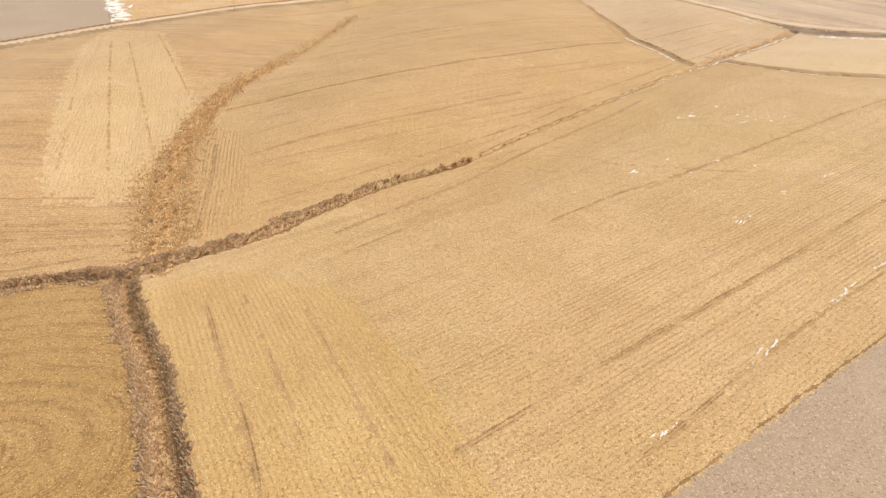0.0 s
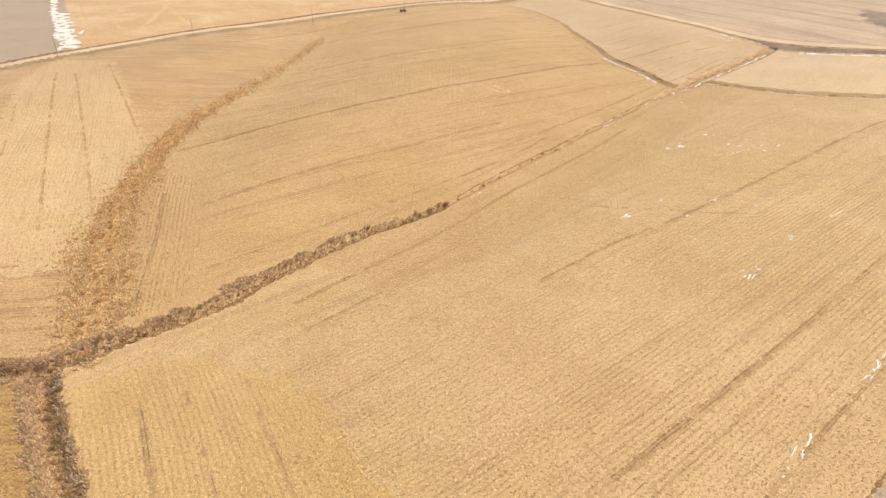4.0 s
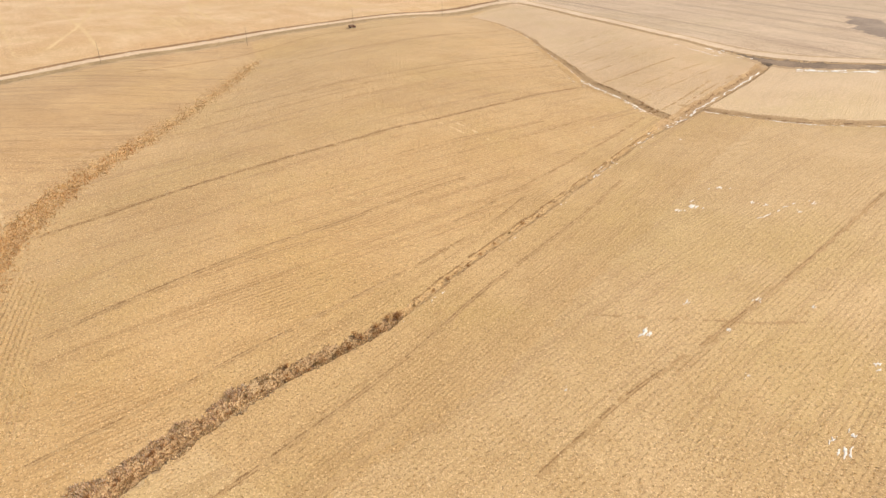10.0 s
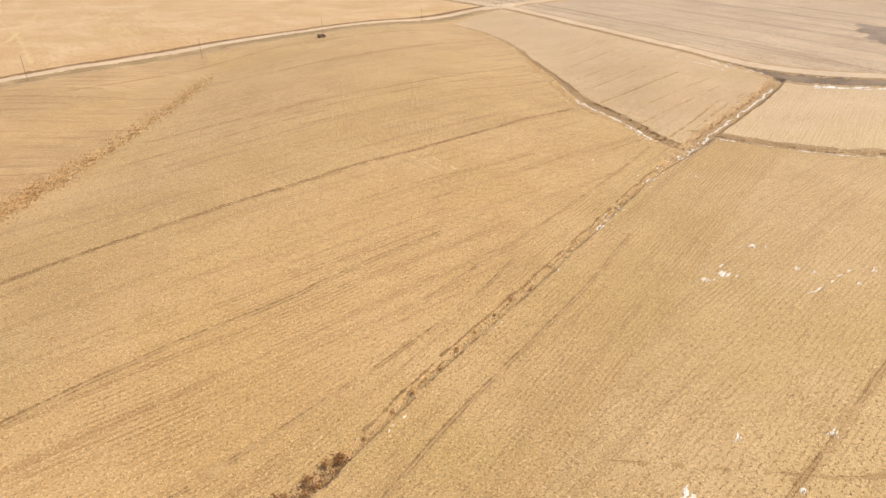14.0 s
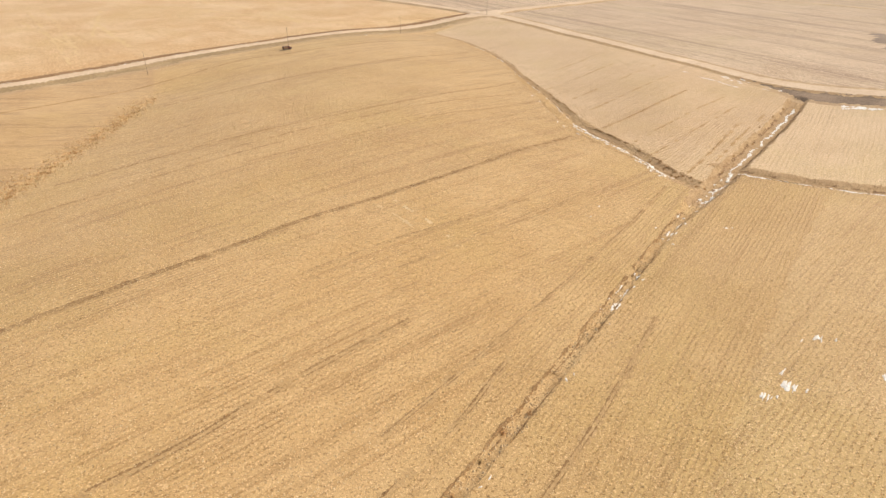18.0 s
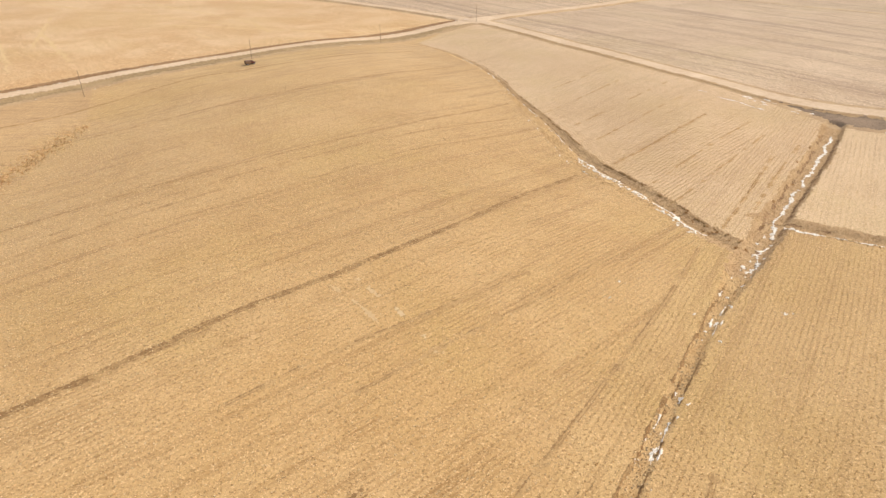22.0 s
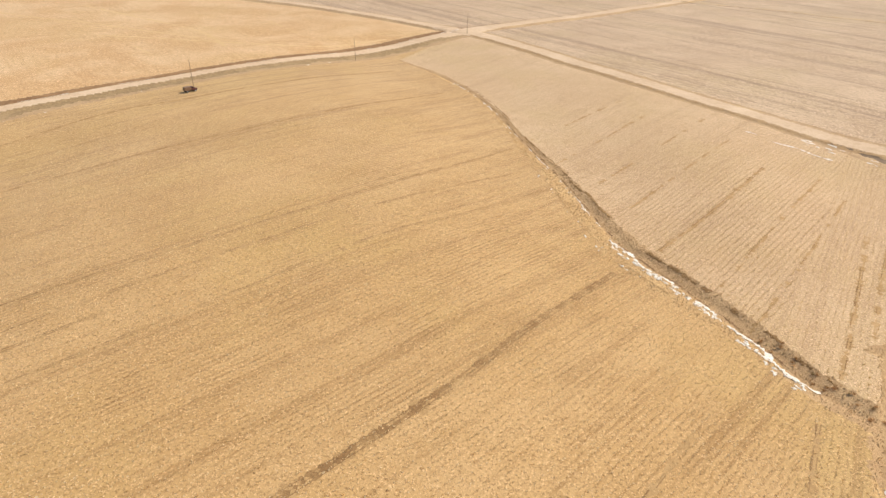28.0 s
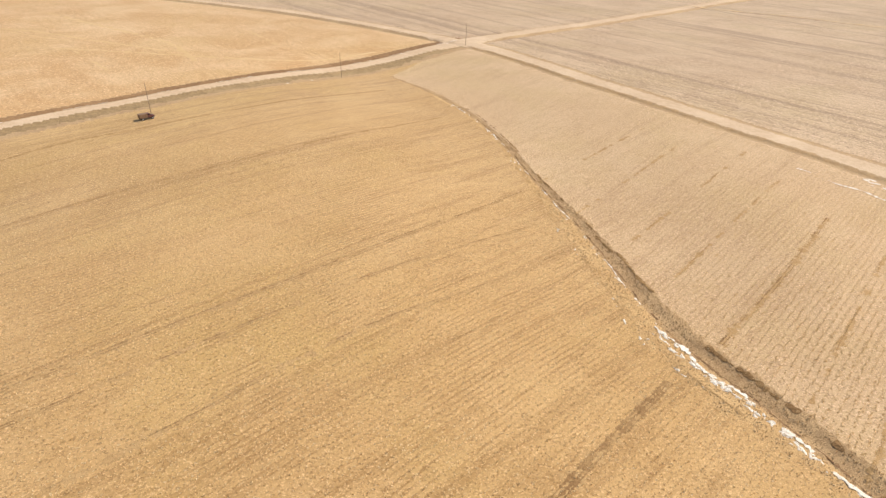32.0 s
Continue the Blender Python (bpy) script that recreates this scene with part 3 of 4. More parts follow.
def ribbon(name, line, width, parent, material, keep=0.75, lift=0.02, seed=0.0, gap=0.5, rag_by=0.55, stray=0.4):
    """A worn strip along a line: ragged edges, and breaks where it is grown over."""
    p = smooth_line(np.asarray(line, float), gap)
    way = np.gradient(p, axis=0)
    way /= np.linalg.norm(way, axis=1)[:, None]
    side = np.stack([-way[:, 1], way[:, 0]], 1)
    n = len(p)
    s = np.arange(n) * gap
    rag = np.random.default_rng(int(abs(seed) * 10) + n)
    wander = stray * width * (wobble(s, s * 0 + seed, 7.0, seed))
    half = width * 0.5 * (0.7 + 0.45 * wobble(s, s * 0 + 3, 3.1, seed) + rag.uniform(-rag_by, rag_by, n))
    half = np.maximum(half, 0.03)
    verts = []
    for k in (-1, 0, 1):
        q = p + side * (wander + k * half)[:, None]
        verts.append(np.column_stack([q, land(q[:, 0], q[:, 1]) + lift * (1.0 if k == 0 else 0.7)]))
    verts = np.concatenate(verts)
    shown = (wobble(s, s * 0 + 9, 17.0, seed + 2) * 0.6 + wobble(s, s * 0 + 5, 4.3, seed + 4) * 0.45) > (0.5 - keep) * 1.4
    i = np.nonzero(shown[:-1])[0]
    if not len(i):
        return
    faces = np.concatenate([np.stack([i, i + 1, i + 1 + n, i + n], 1), np.stack([i + n, i + n + 1, i + 1 + 2 * n, i + 2 * n], 1)])
    used, flat = np.unique(faces, return_inverse=True)
    ob = sheet(name, verts[used], flat.reshape(-1, 4), material, smooth=False)
    ob.parent = parent
    return ob


def beside(line, off):
    way = np.gradient(line, axis=0)
    way /= np.linalg.norm(way, axis=1)[:, None]
    return line + np.stack([-way[:, 1], way[:, 0]], 1) * off


def rut(line, width, parent, keep, seed):
    """A pair of broken wheel marks."""
    p = plan(*line)
    ribbon("wheel_rut", p, 0.3 + width * 1.2, parent, M["worn"], keep + 0.3, 0.008, seed + 0.3, 0.3, 0.9, 0.2)
    ribbon("wheel_rut", beside(p, width * 0.42), width * 0.42, parent, M["rut"], keep - 0.02, 0.015, seed, 0.22, 0.9, 0.25)
    ribbon("wheel_rut", beside(p, -width * 0.42), width * 0.26, parent, M["rut"], keep - 0.2, 0.015, seed + 0.5, 0.22, 0.9, 0.25)
    if width >= 0.9:
        ribbon("wheel_rut", p, width * 0.55, parent, M["rut"], keep - 0.1, 0.012, seed + 0.8, 0.25, 0.9, 0.3)


# wheel ruts in the stubble
NORTH_RUTS = (
    (((-46, 139), (-33, 147.5), (-15, 159), (2, 169.5), (13, 177), (24, 183.3), (43.7, 195.7), (54, 203.5), (70, 214.5)), 1.0, 1.0),
    (((-33, 111), (-8, 129), (3, 136), (15, 145), (26, 152)), 0.85, 0.8),
    (((-27, 91), (-19, 97), (-12, 103), (-3, 110), (10, 120), (26, 133.5), (36, 144.5)), 0.55, 0.6),
    (((21, 135), (35, 147), (54, 164), (66, 175), (77, 186)), 0.5, 0.65),
    (((-30, 203), (-8, 214.5), (8, 223), (18, 228.5), (32.5, 236.5), (46, 245), (71, 261.5)), 0.6, 0.75),
    (((-14, 203), (8, 217), (36, 233), (49, 240), (70, 250)), 0.5, 0.6),
    (((3, 203), (24.5, 216), (32.5, 221.5), (44.5, 228.3), (54, 232.5), (70, 241)), 0.5, 0.55),
    (((-30, 246), (-4, 260.5), (20.5, 273.5), (44, 288), (66, 302)), 0.5, 0.65),
    (((-60, 240), (-13, 285), (10, 298), (57, 325)), 0.6, 0.8),
    (((14, 163), (24, 169), (36, 175), (50, 182)), 0.45, 0.6),
    (((26, 163), (36, 169), (50, 177), (66, 188)), 0.45, 0.5),
    (((-54, 175), (-40, 184), (-20, 196), (10, 214)), 0.5, 0.45),
    (((-48, 141), (-30, 150), (-19, 156), (20, 180)), 0.4, 0.35),
)
for k, (line, width, keep) in enumerate(NORTH_RUTS):
    rut(line, width, GROUND["north"], keep, k + 1.0)
EAST_RUTS = (
    (((-13, 81), (7, 99), (22, 115), (41, 133), (56, 149)), 0.6, 0.75),
    (((3, 37), (23, 51), (50, 69), (77, 88), (110, 111)), 0.6, 0.6),
    (((20, 82), (33, 91), (48, 99.5), (75, 117), (119, 147)), 0.5, 0.62),
    (((12, 44), (28, 54), (60, 76)), 0.4, 0.5),
    (((34, 105.5), (42, 103), (52, 100), (60, 99)), 0.3, 0.38),
    (((20, 36.5), (36, 48.5), (52, 59.5), (80, 77)), 0.45, 0.6),
    (((-13, 73), (11, 92)), 0.4, 0.4),
)
for k, (line, width, keep) in enumerate(EAST_RUTS):
    rut(line, width, GROUND["east"], keep, k + 21.0)
for key, line, width, keep in (
    ("wedge", ((79, 219), (95, 229), (112, 241)), 0.8, 0.85), ("wedge", ((84, 191), (95, 201), (112, 217)), 0.7, 0.75),
    ("wedge", ((80, 200), (94, 210), (118, 228)), 0.4, 0.5), ("wedge", ((77, 240), (100, 255), (116, 266)), 0.5, 0.4), ("wedge", ((75, 265), (108, 285)), 0.5, 0.4), ("wedge", ((82, 209), (96, 219), (120, 236)), 0.45, 0.5), ("wedge", ((78, 230), (96, 242), (114, 254)), 0.45, 0.5), ("wedge", ((93, 196), (106, 208), (122, 222)), 0.5, 0.6), ("wedge", ((76, 252), (110, 275)), 0.45, 0.45),
    ("headland", ((-27, 63), (-25.5, 60), (-21, 50), (-16, 40), (-9, 22)), 0.5, 0.55), ("headland", ((-16.4, 66), (-10, 52), (-5, 41.5), (1, 28)), 0.35, 0.35), ("headland", ((-22.8, 65), (-16, 50.7), (-11, 39.7)), 0.3, 0.3),
    ("block", ((-84.5, 208), (-67, 172), (-52, 141)), 0.6, 0.7), ("block", ((-95, 198), (-90.3, 186), (-69, 134), (-56.5, 104)), 0.6, 0.65), ("block", ((-90, 198), (-81.7, 180), (-62, 136), (-49.7, 108)), 0.5, 0.6), ("block", ((-92, 170), (-81, 143.5), (-66.7, 107.7), (-60.4, 92)), 0.4, 0.4),
    ("west", ((-75, 85), (-63, 83), (-46, 85)), 0.6, 0.8), ("west", ((-80, 88), (-66, 91), (-54, 93)), 0.5, 0.7), ("west", ((-84, 75), (-66, 74), (-50, 78)), 0.6, 0.7), ("west", ((-78, 80), (-62, 79), (-46, 81)), 0.5, 0.7), ("west", ((-70, 70), (-58, 71), (-46, 75)), 0.5, 0.7),
    ("curved", ((-34, 82), (-37, 100), (-41, 118)), 0.7, 0.85),
):
    fade = 0.65 if key in ("wedge", "block") else 1.0
    rut(line, width * fade, GROUND[key], keep - 0.2 * (fade < 1), width * 10 + line[0][0])
for k, line in enumerate((((-91, 431), (-60, 408), (-37, 394), (0, 365)), ((-50, 435), (-20, 400), (-1, 377), (10, 352)), ((-134, 372), (-101, 318), (-78, 271)), ((-113, 371), (-101, 318), (-95, 272)), ((-68, 362), (-55, 335), (-42, 309)), ((-75, 395), (-60, 330)), ((-30, 372), (30, 352), (60, 362)), ((-103, 393), (-75, 335), (-54.6, 291)), ((-99, 400), (-72, 340), (-53.8, 297)), ((-94.8, 365), (-75, 335), (-56, 308)), ((-153, 368), (-125, 310), (-101, 263)), ((-53, 400), (-31.7, 385), (-18, 379.5)), ((-24, 368), (-10, 344)), ((21.8, 394), (31, 371)))):
    ribbon("wheel_track", plan(*line), 1.9 if k < 7 else 1.3, GROUND["amber"], M["track"], 0.85 if k < 7 else 0.6, 0.03, k + 61.0, 1.0, 0.4, 0.3)

for k, line in enumerate((((22, 185), (28, 176), (32, 166), (34, 158)), ((25, 186), (31, 177), (35, 168)))):
    ribbon("wheel_track", plan(*line), 0.8, GROUND["north"], M["straw"], 0.38, 0.012, k + 71.0, 0.4)
for k, line in enumerate((((35, 141.8), (37.2, 141.3), (39.5, 140.1), (41.5, 139.9)), ((36, 143.0), (38, 142.2), (40.5, 141.4)))):
    ribbon("crossing_rut", plan(*line), 0.4, GROUND["floor"], M["worn"], 0.8, 0.05, k + 76.0, 0.3)

ribbon("field_edge", JOIN_S[1:5] + (-0.15, 0.25), 0.4, GROUND["grey"], M["rut"], 0.75, 0.02, 79.0, 0.3, 0.8)

# crumbling edges of the shallow ditch, and the cut edges of the deeper ones
run_main = np.concatenate([[0], np.cumsum(np.hypot(*np.diff(MAIN, axis=0).T))])
low = MAIN[(run_main > MAIN_RUN["brush_end"]) & (run_main < MAIN_RUN["fork"] - 4)]


# dark strips: bare earth, with the shade along the edges put into the colour
for k, off in enumerate((0.9, -0.85, 0.25)):
    ribbon("eroded_edge", beside(low, off), (0.42, 0.26, 0.26)[k], GROUND["floor"], M["rut"], (0.8, 0.55, 0.4)[k], 0.06, 81.0 + k, 0.3, 0.9)
ribbon("eroded_edge", beside(ROAD_E[1:], -3.6), 1.3, GROUND["roadside"], M["slope"], 1.2, 0.05, 95.0, 0.6)
ribbon("ditch_line", SPUR, 1.6, GROUND["plough"], M["bank"], 1.2, 0.05, 98.0, 1.5)
ribbon("ditch_line", SPUR + (2.0, 2.0), 1.4, GROUND["plough"], M["track"], 1.0, 0.05, 99.0, 1.5)
high = MAIN[run_main > MAIN_RUN["fork"] + 8][:-1]
for k, off in enumerate((1.6, -1.9)):
    ribbon("eroded_edge", beside(high, off), 0.7, GROUND["slope"], M["bank"], 0.7, 0.06, 86.0 + k, 0.4)
run_fork = np.concatenate([[0], np.cumsum(np.hypot(*np.diff(FORK, axis=0).T))])
ribbon("eroded_edge", FORK[(run_fork > 8) & (run_fork < 150)], 0.35, GROUND["slope"], M["bank"], 0.7, 0.05, 91.0, 0.4)
ribbon("eroded_edge", beside(FORK[(run_fork > 6) & (run_fork < 70)], -2.2), 0.7, GROUND["slope"], M["rut"], 0.5, 0.06, 91.2, 0.4)
ribbon("eroded_edge", beside(FORK[(run_fork > 60) & (run_fork < 150)], -1.4), 0.5, GROUND["slope"], M["rut"], 0.5, 0.05, 91.4, 0.4)
ribbon("eroded_edge", beside(FORK[(run_fork > 30) & (run_fork < 90)], 3.9), 0.4, GROUND["floor"], M["worn"], 0.65, 0.04, 91.6, 0.4)
ribbon("eroded_edge", beside(BRANCH, 1.2), 0.7, GROUND["slope"], M["bank"], 0.45, 0.06, 92.0, 0.5)
# the brush's dark slits are shade, laid as strips of dark colour
ribbon("eroded_edge", beside(SOUTH[2:], 0.3), 1.1, GROUND["verge"], M["bank"], 0.8, 0.06, 93.0, 0.5)
ribbon("eroded_edge", beside(MAIN[run_main < MAIN_RUN["brush_end"]], -0.45), 1.1, GROUND["verge"], M["bank"], 1.0, 0.06, 94.0, 0.4)


# ---- stubble, straw, dry grass ----
def blades(name, key, count, tall, broad, per, parent, material, window=None, flat=0.3, row=None, weight=None, lean=0.6):
    """Tufts of thin blades strewn over one kind of ground, in its rows where it has rows."""
    pick = quads[KIND == key]
    mid = np.stack([X[pick].mean(1), Y[pick].mean(1)], 1)
    area = np.abs((X[pick[:, 2]] - X[pick[:, 0]]) * (Y[pick[:, 2]] - Y[pick[:, 0]]))
    if window:
        a, b, c, d = window
        area = area * ((mid[:, 0] > a) & (mid[:, 0] < b) & (mid[:, 1] > c) & (mid[:, 1] < d))
    if weight:
        area = area * weight(mid[:, 0], mid[:, 1])
    total = area.sum()
    if total <= 0:
        return
    q = pick[rng.choice(len(pick), count, p=area / total)]
    u, v = rng.random((2, count, 1))
    place = np.stack([X, Y, Z], 1)
    p = (place[q[:, 0]] * (1 - u) + place[q[:, 1]] * u) * (1 - v) + (place[q[:, 3]] * (1 - u) + place[q[:, 2]] * u) * v
    if row:
        angle, spacing = radians(row[0]), row[1]
        nx, ny = -math.sin(angle), math.cos(angle)
        s = p[:, 0] * nx + p[:, 1] * ny
        shift = np.round(s / spacing) * spacing - s + rng.normal(0, spacing * 0.16, count)
        p[:, 0] += shift * nx
        p[:, 1] += shift * ny
    turn = rng.random((count, per)) * 2 * math.pi
    high = tall * rng.uniform(0.5, 1.3, (count, per))
    out = lean * high * rng.uniform(0.3, 1.2, (count, per))
    wide = broad * rng.uniform(0.6, 1.4, (count, per))
    lying = rng.random((count, per)) < flat
    c, s = np.cos(turn), np.sin(turn)
    out = np.where(lying, tall * 1.2, out)
    high = np.where(lying, 0.05, high)
    tri = np.empty((count, per, 3, 3))
    base = p[:, None, :]
    tri[:, :, 0] = base + np.stack([-s * wide / 2, c * wide / 2, high * 0 + 0.005], 2)
    tri[:, :, 1] = base + np.stack([s * wide / 2, -c * wide / 2, high * 0 + 0.005], 2)
    tri[:, :, 2] = base + np.stack([c * out, s * out, high], 2)
    ob = sheet(name, tri.reshape(-1, 3), np.arange(count * per * 3).reshape(-1, 3), material, smooth=False)
    ob.parent = parent
    return tagged(ob, kind="stuff")


def near_walk(x, y):
    """Denser where the flight passes nearest."""
    return 1.0 / (1.0 + (np.maximum(0, np.hypot((x - 35) * 0.8, 0) - 20) / 60) ** 2) / (1 + (np.maximum(0, y - 235) / 60) ** 2)


WINDOW = (-85, 150, 32, 330)
blades("stubble", "north", 95000, 0.11, 0.16, 2, GROUND["north"], M["straw"], WINDOW, 0.35, (ROW_A, 0.75), near_walk)
blades("stubble", "east", 70000, 0.10, 0.16, 2, GROUND["east"], M["straw"], WINDOW, 0.35, (34.0, 0.75), near_walk)
blades("stubble", "strip", 22000, 0.10, 0.16, 2, GROUND["strip"], M["straw"], WINDOW, 0.3, (44.0, 0.7))
blades("stubble", "wedge_edge", 5000, 0.10, 0.14, 2, GROUND["wedge_edge"], M["straw"], (80, 190, 195, 300), 0.3, (41.5, 0.85))
blades("stubble", "headland", 15000, 0.10, 0.15, 2, GROUND["headland"], M["straw"], WINDOW, 0.2, (-64.0, 0.72))
blades("stubble", "ringed", 4500, 0.16, 0.14, 2, GROUND["ringed"], M["straw"], WINDOW, 0.3)
blades("stubble", "wedge", 22000, 0.10, 0.14, 2, GROUND["wedge"], M["straw"], (60, 190, 195, 430), 0.3, (33.0, 0.9), lambda x, y: 1 / (1 + (np.maximum(0, y - 240) / 35) ** 2))
blades("stubble", "block", 9000, 0.19, 0.15, 2, GROUND["block"], M["straw"], (-125, -50, 90, 260), 0.3, (108.0, 0.85))
blades("stubble", "curved", 3500, 0.19, 0.14, 2, GROUND["curved"], M["straw"], WINDOW, 0.2, (102.0, 0.8))
blades("stubble", "west", 9000, 0.18, 0.14, 2, GROUND["west"], M["straw"], (-110, -40, 70, 200), 0.35)
blades("stubble", "far_east", 6000, 0.11, 0.14, 2, GROUND["far_east"], M["straw"], (95, 260, 190, 300), 0.3, (45.0, 1.0), lambda x, y: 1 / (1 + (np.maximum(0, x - 135) / 25) ** 2))
blades("dry_grass", "verge", 11000, 0.36, 0.12, 4, GROUND["verge"], M["grass"], (-90, 175, 20, 300), 0.15, None, lambda x, y: 0.35 + 3.0 * (x < 15))
blades("dry_grass", "floor", 1800, 0.2, 0.09, 3, GROUND["floor"], M["grass"], (0, 175, 110, 330), 0.2)
blades("dry_grass", "slope", 2600, 0.22, 0.1, 3, GROUND["slope"], M["grass"], (60, 175, 180, 330), 0.25)
blades("reeds", "gully", 4600, 0.26, 0.17, 4, GROUND["gully"], M["reed"], None, 0.25, None, lambda x, y: 0.25 + ramp(line_distance(x, y, GULLY, True)[2], 190, 70), 0.8)


def reedy(x, y):
    """Pale grass stands along the brush: west of the southern ditch and on both banks near the meeting of the ditches."""
    d, side, run = line_distance(x, y, SOUTH, True)
    w = 1.0 * ((side < 0) & (d > 0.9) & (d < 4)) + 0.8 * ((side > 0) & (d > 0.8) & (d < 4))
    d, side, run = line_distance(x, y, MAIN, True)
    w = w + 1.2 * ((d > 0.7) & (d < 5) & (run < MAIN_RUN["junction"] + 4)) + 1.0 * ((side > 0) & (d > 0.8) & (run < MAIN_RUN["junction"] + 48))
    return w


def gully_rim(x, y):
    d, side, run = line_distance(x, y, GULLY, True)
    return (d > 1.6) * ramp(run, 150, 20) * (1 + 1.5 * (side > 0)) + 0.15


def gully_fringe(x, y):
    """Clumps that stray out of the gully, thinning away from it."""
    d, side, run = line_distance(x, y, GULLY, True)
    return np.exp(-(d / (2.6 + 1.8 * (side > 0) * ramp(run, 60, 25))) ** 2) * (d < 9) * (0.25 + np.maximum(0, wobble(x, y, 5.0, 11.0))) * ramp(run, 232, 200)


blades("tall_dry_grass", "verge", 9000, 0.36, 0.15, 4, GROUND["verge"], M["pale_grass"], (-110, 40, 10, 130), 0.2, None, reedy, 0.9)
blades("yellow_tufts", "gully", 2300, 0.36, 0.2, 4, GROUND["gully"], M["straw"], None, 0.25, None, gully_rim, 0.9)
for ground, count in (("north", 1500), ("west", 800), ("block", 800), ("curved", 300)):
    blades("reeds", ground, count, 0.32, 0.17, 3, GROUND[ground], M["reed"], (-75, -15, 78, 300), 0.3, None, lambda x, y: gully_fringe(x, y) * (0.15 + ramp(line_distance(x, y, GULLY, True)[2], 170, 70)), 0.9)
    blades("yellow_tufts", ground, count, 0.26, 0.17, 3, GROUND[ground], M["straw"], (-75, -15, 78, 300), 0.3, None, gully_fringe, 0.9)
blades("dry_grass", "roadside", 1800, 0.22, 0.12, 3, GROUND["roadside"], M["grass"], (-140, 190, 230, 440), 0.3)


def lumps(name, key, count, size, parent, material, window, weight=None):
    """Crumbled clods lying on one kind of ground: small uneven pyramids."""
    pick = quads[KIND == key]
    mid = np.stack([X[pick].mean(1), Y[pick].mean(1)], 1)
    a, b, c, d = window
    w = ((mid[:, 0] > a) & (mid[:, 0] < b) & (mid[:, 1] > c) & (mid[:, 1] < d)).astype(float)
    if weight:
        w = w * weight(mid[:, 0], mid[:, 1])
    q = pick[rng.choice(len(pick), count, p=w / w.sum())]
    u, v = rng.random((2, count, 1))
    place = np.stack([X, Y, Z], 1)
    p = (place[q[:, 0]] * (1 - u) + place[q[:, 1]] * u) * (1 - v) + (place[q[:, 3]] * (1 - u) + place[q[:, 2]] * u) * v
    turn = rng.random(count)[:, None] * 6.28 + np.arange(5)[None] * (2 * math.pi / 5)
    r = size * rng.uniform(0.4, 1.4, (count, 1)) * rng.uniform(0.7, 1.3, (count, 5))
    ring = np.stack([p[:, None, 0] + np.cos(turn) * r, p[:, None, 1] + np.sin(turn) * r, np.repeat(p[:, None, 2], 5, 1) - 0.03], 2)
    top = p + np.stack([rng.normal(0, size * 0.2, count), rng.normal(0, size * 0.2, count), size * rng.uniform(0.4, 0.9, count)], 1)
    verts = np.concatenate([ring, top[:, None]], 1).reshape(-1, 3)
    base = np.arange(count)[:, None, None] * 6
    k = np.arange(5)
    faces = (base + np.stack([k, (k + 1) % 5, np.full(5, 5)], 1)[None]).reshape(-1, 3)
    ob = sheet(name, verts, faces, material, smooth=False)
    ob.parent = parent
    return tagged(ob, kind="stuff")


lumps("clods", "floor", 3000, 0.15, GROUND["floor"], M["clod"], (5, 175, 115, 330))
lumps("clods", "verge", 3000, 0.16, GROUND["verge"], M["clod"], (-80, 175, 20, 300))
lumps("clods", "slope", 3200, 0.15, GROUND["slope"], M["clod"], (60, 175, 180, 330))
lumps("clods", "grey", 2500, 0.13, GROUND["grey"], M["clod"], (0, 110, 25, 90))
lumps("clods", "gully", 900, 0.16, GROUND["gully"], M["clod"], (-80, -20, 70, 300))


# ---- old snow left in the ditches and rows ----
def snow_patch(x, y, length, width, turn, parent=None, name="snow_patch"):
    """A thin melting patch: a ragged, slightly domed cake that follows the ground."""
    n, rings = 18, 3
    a = np.linspace(0, 2 * math.pi, n, endpoint=False)
    r = 1 + 0.28 * np.sin(2 * a + rng.random() * 6) + 0.22 * np.sin(3 * a + rng.random() * 6) + 0.2 * np.sin(5 * a + rng.random() * 6) + rng.uniform(-0.28, 0.28, n)
    c, s = math.cos(turn), math.sin(turn)
    pts = [(0.0, 0.0, 1.0)]
    for k in range(1, rings + 1):
        f = k / rings
        for i in range(n):
            pts.append((math.cos(a[i]) * r[i] * f * length / 2, math.sin(a[i]) * r[i] * f * width / 2, 1 - f ** 3))
    p = np.array(pts)
    wx, wy = x + p[:, 0] * c - p[:, 1] * s, y + p[:, 0] * s + p[:, 1] * c
    z = land(wx, wy)
    thick = min(0.07, 0.02 + 0.02 * width)
    wz = z + np.where(p[:, 2] > 0, 0.035 + thick * p[:, 2], -0.03)
    base = at(x, y)
    bm = bmesh.new()
    vs = [bm.verts.new((px - x, py - y, pz - base)) for px, py, pz in zip(wx, wy, wz)]
    for i in range(n):
        j = (i + 1) % n
        bm.faces.new((vs[0], vs[1 + i], vs[1 + j]))
        for k in range(rings - 1):
            o = 1 + k * n
            bm.faces.new((vs[o + i], vs[o + n + i], vs[o + n + j], vs[o + j]))
    for f in bm.faces:
        f.smooth = True
    me = bpy.data.meshes.new(name)
    bm.to_mesh(me)
    bm.free()
    me.materials.append(M["snow"])
    ob = new(name, me)
    ob.location = (x, y, base)
    return ob


def snow_things(spots, label, group):
    for x, y, length, width, turn in spots:
        tagged(snow_patch(x, y, length, width, turn), label, "snow patch", group)


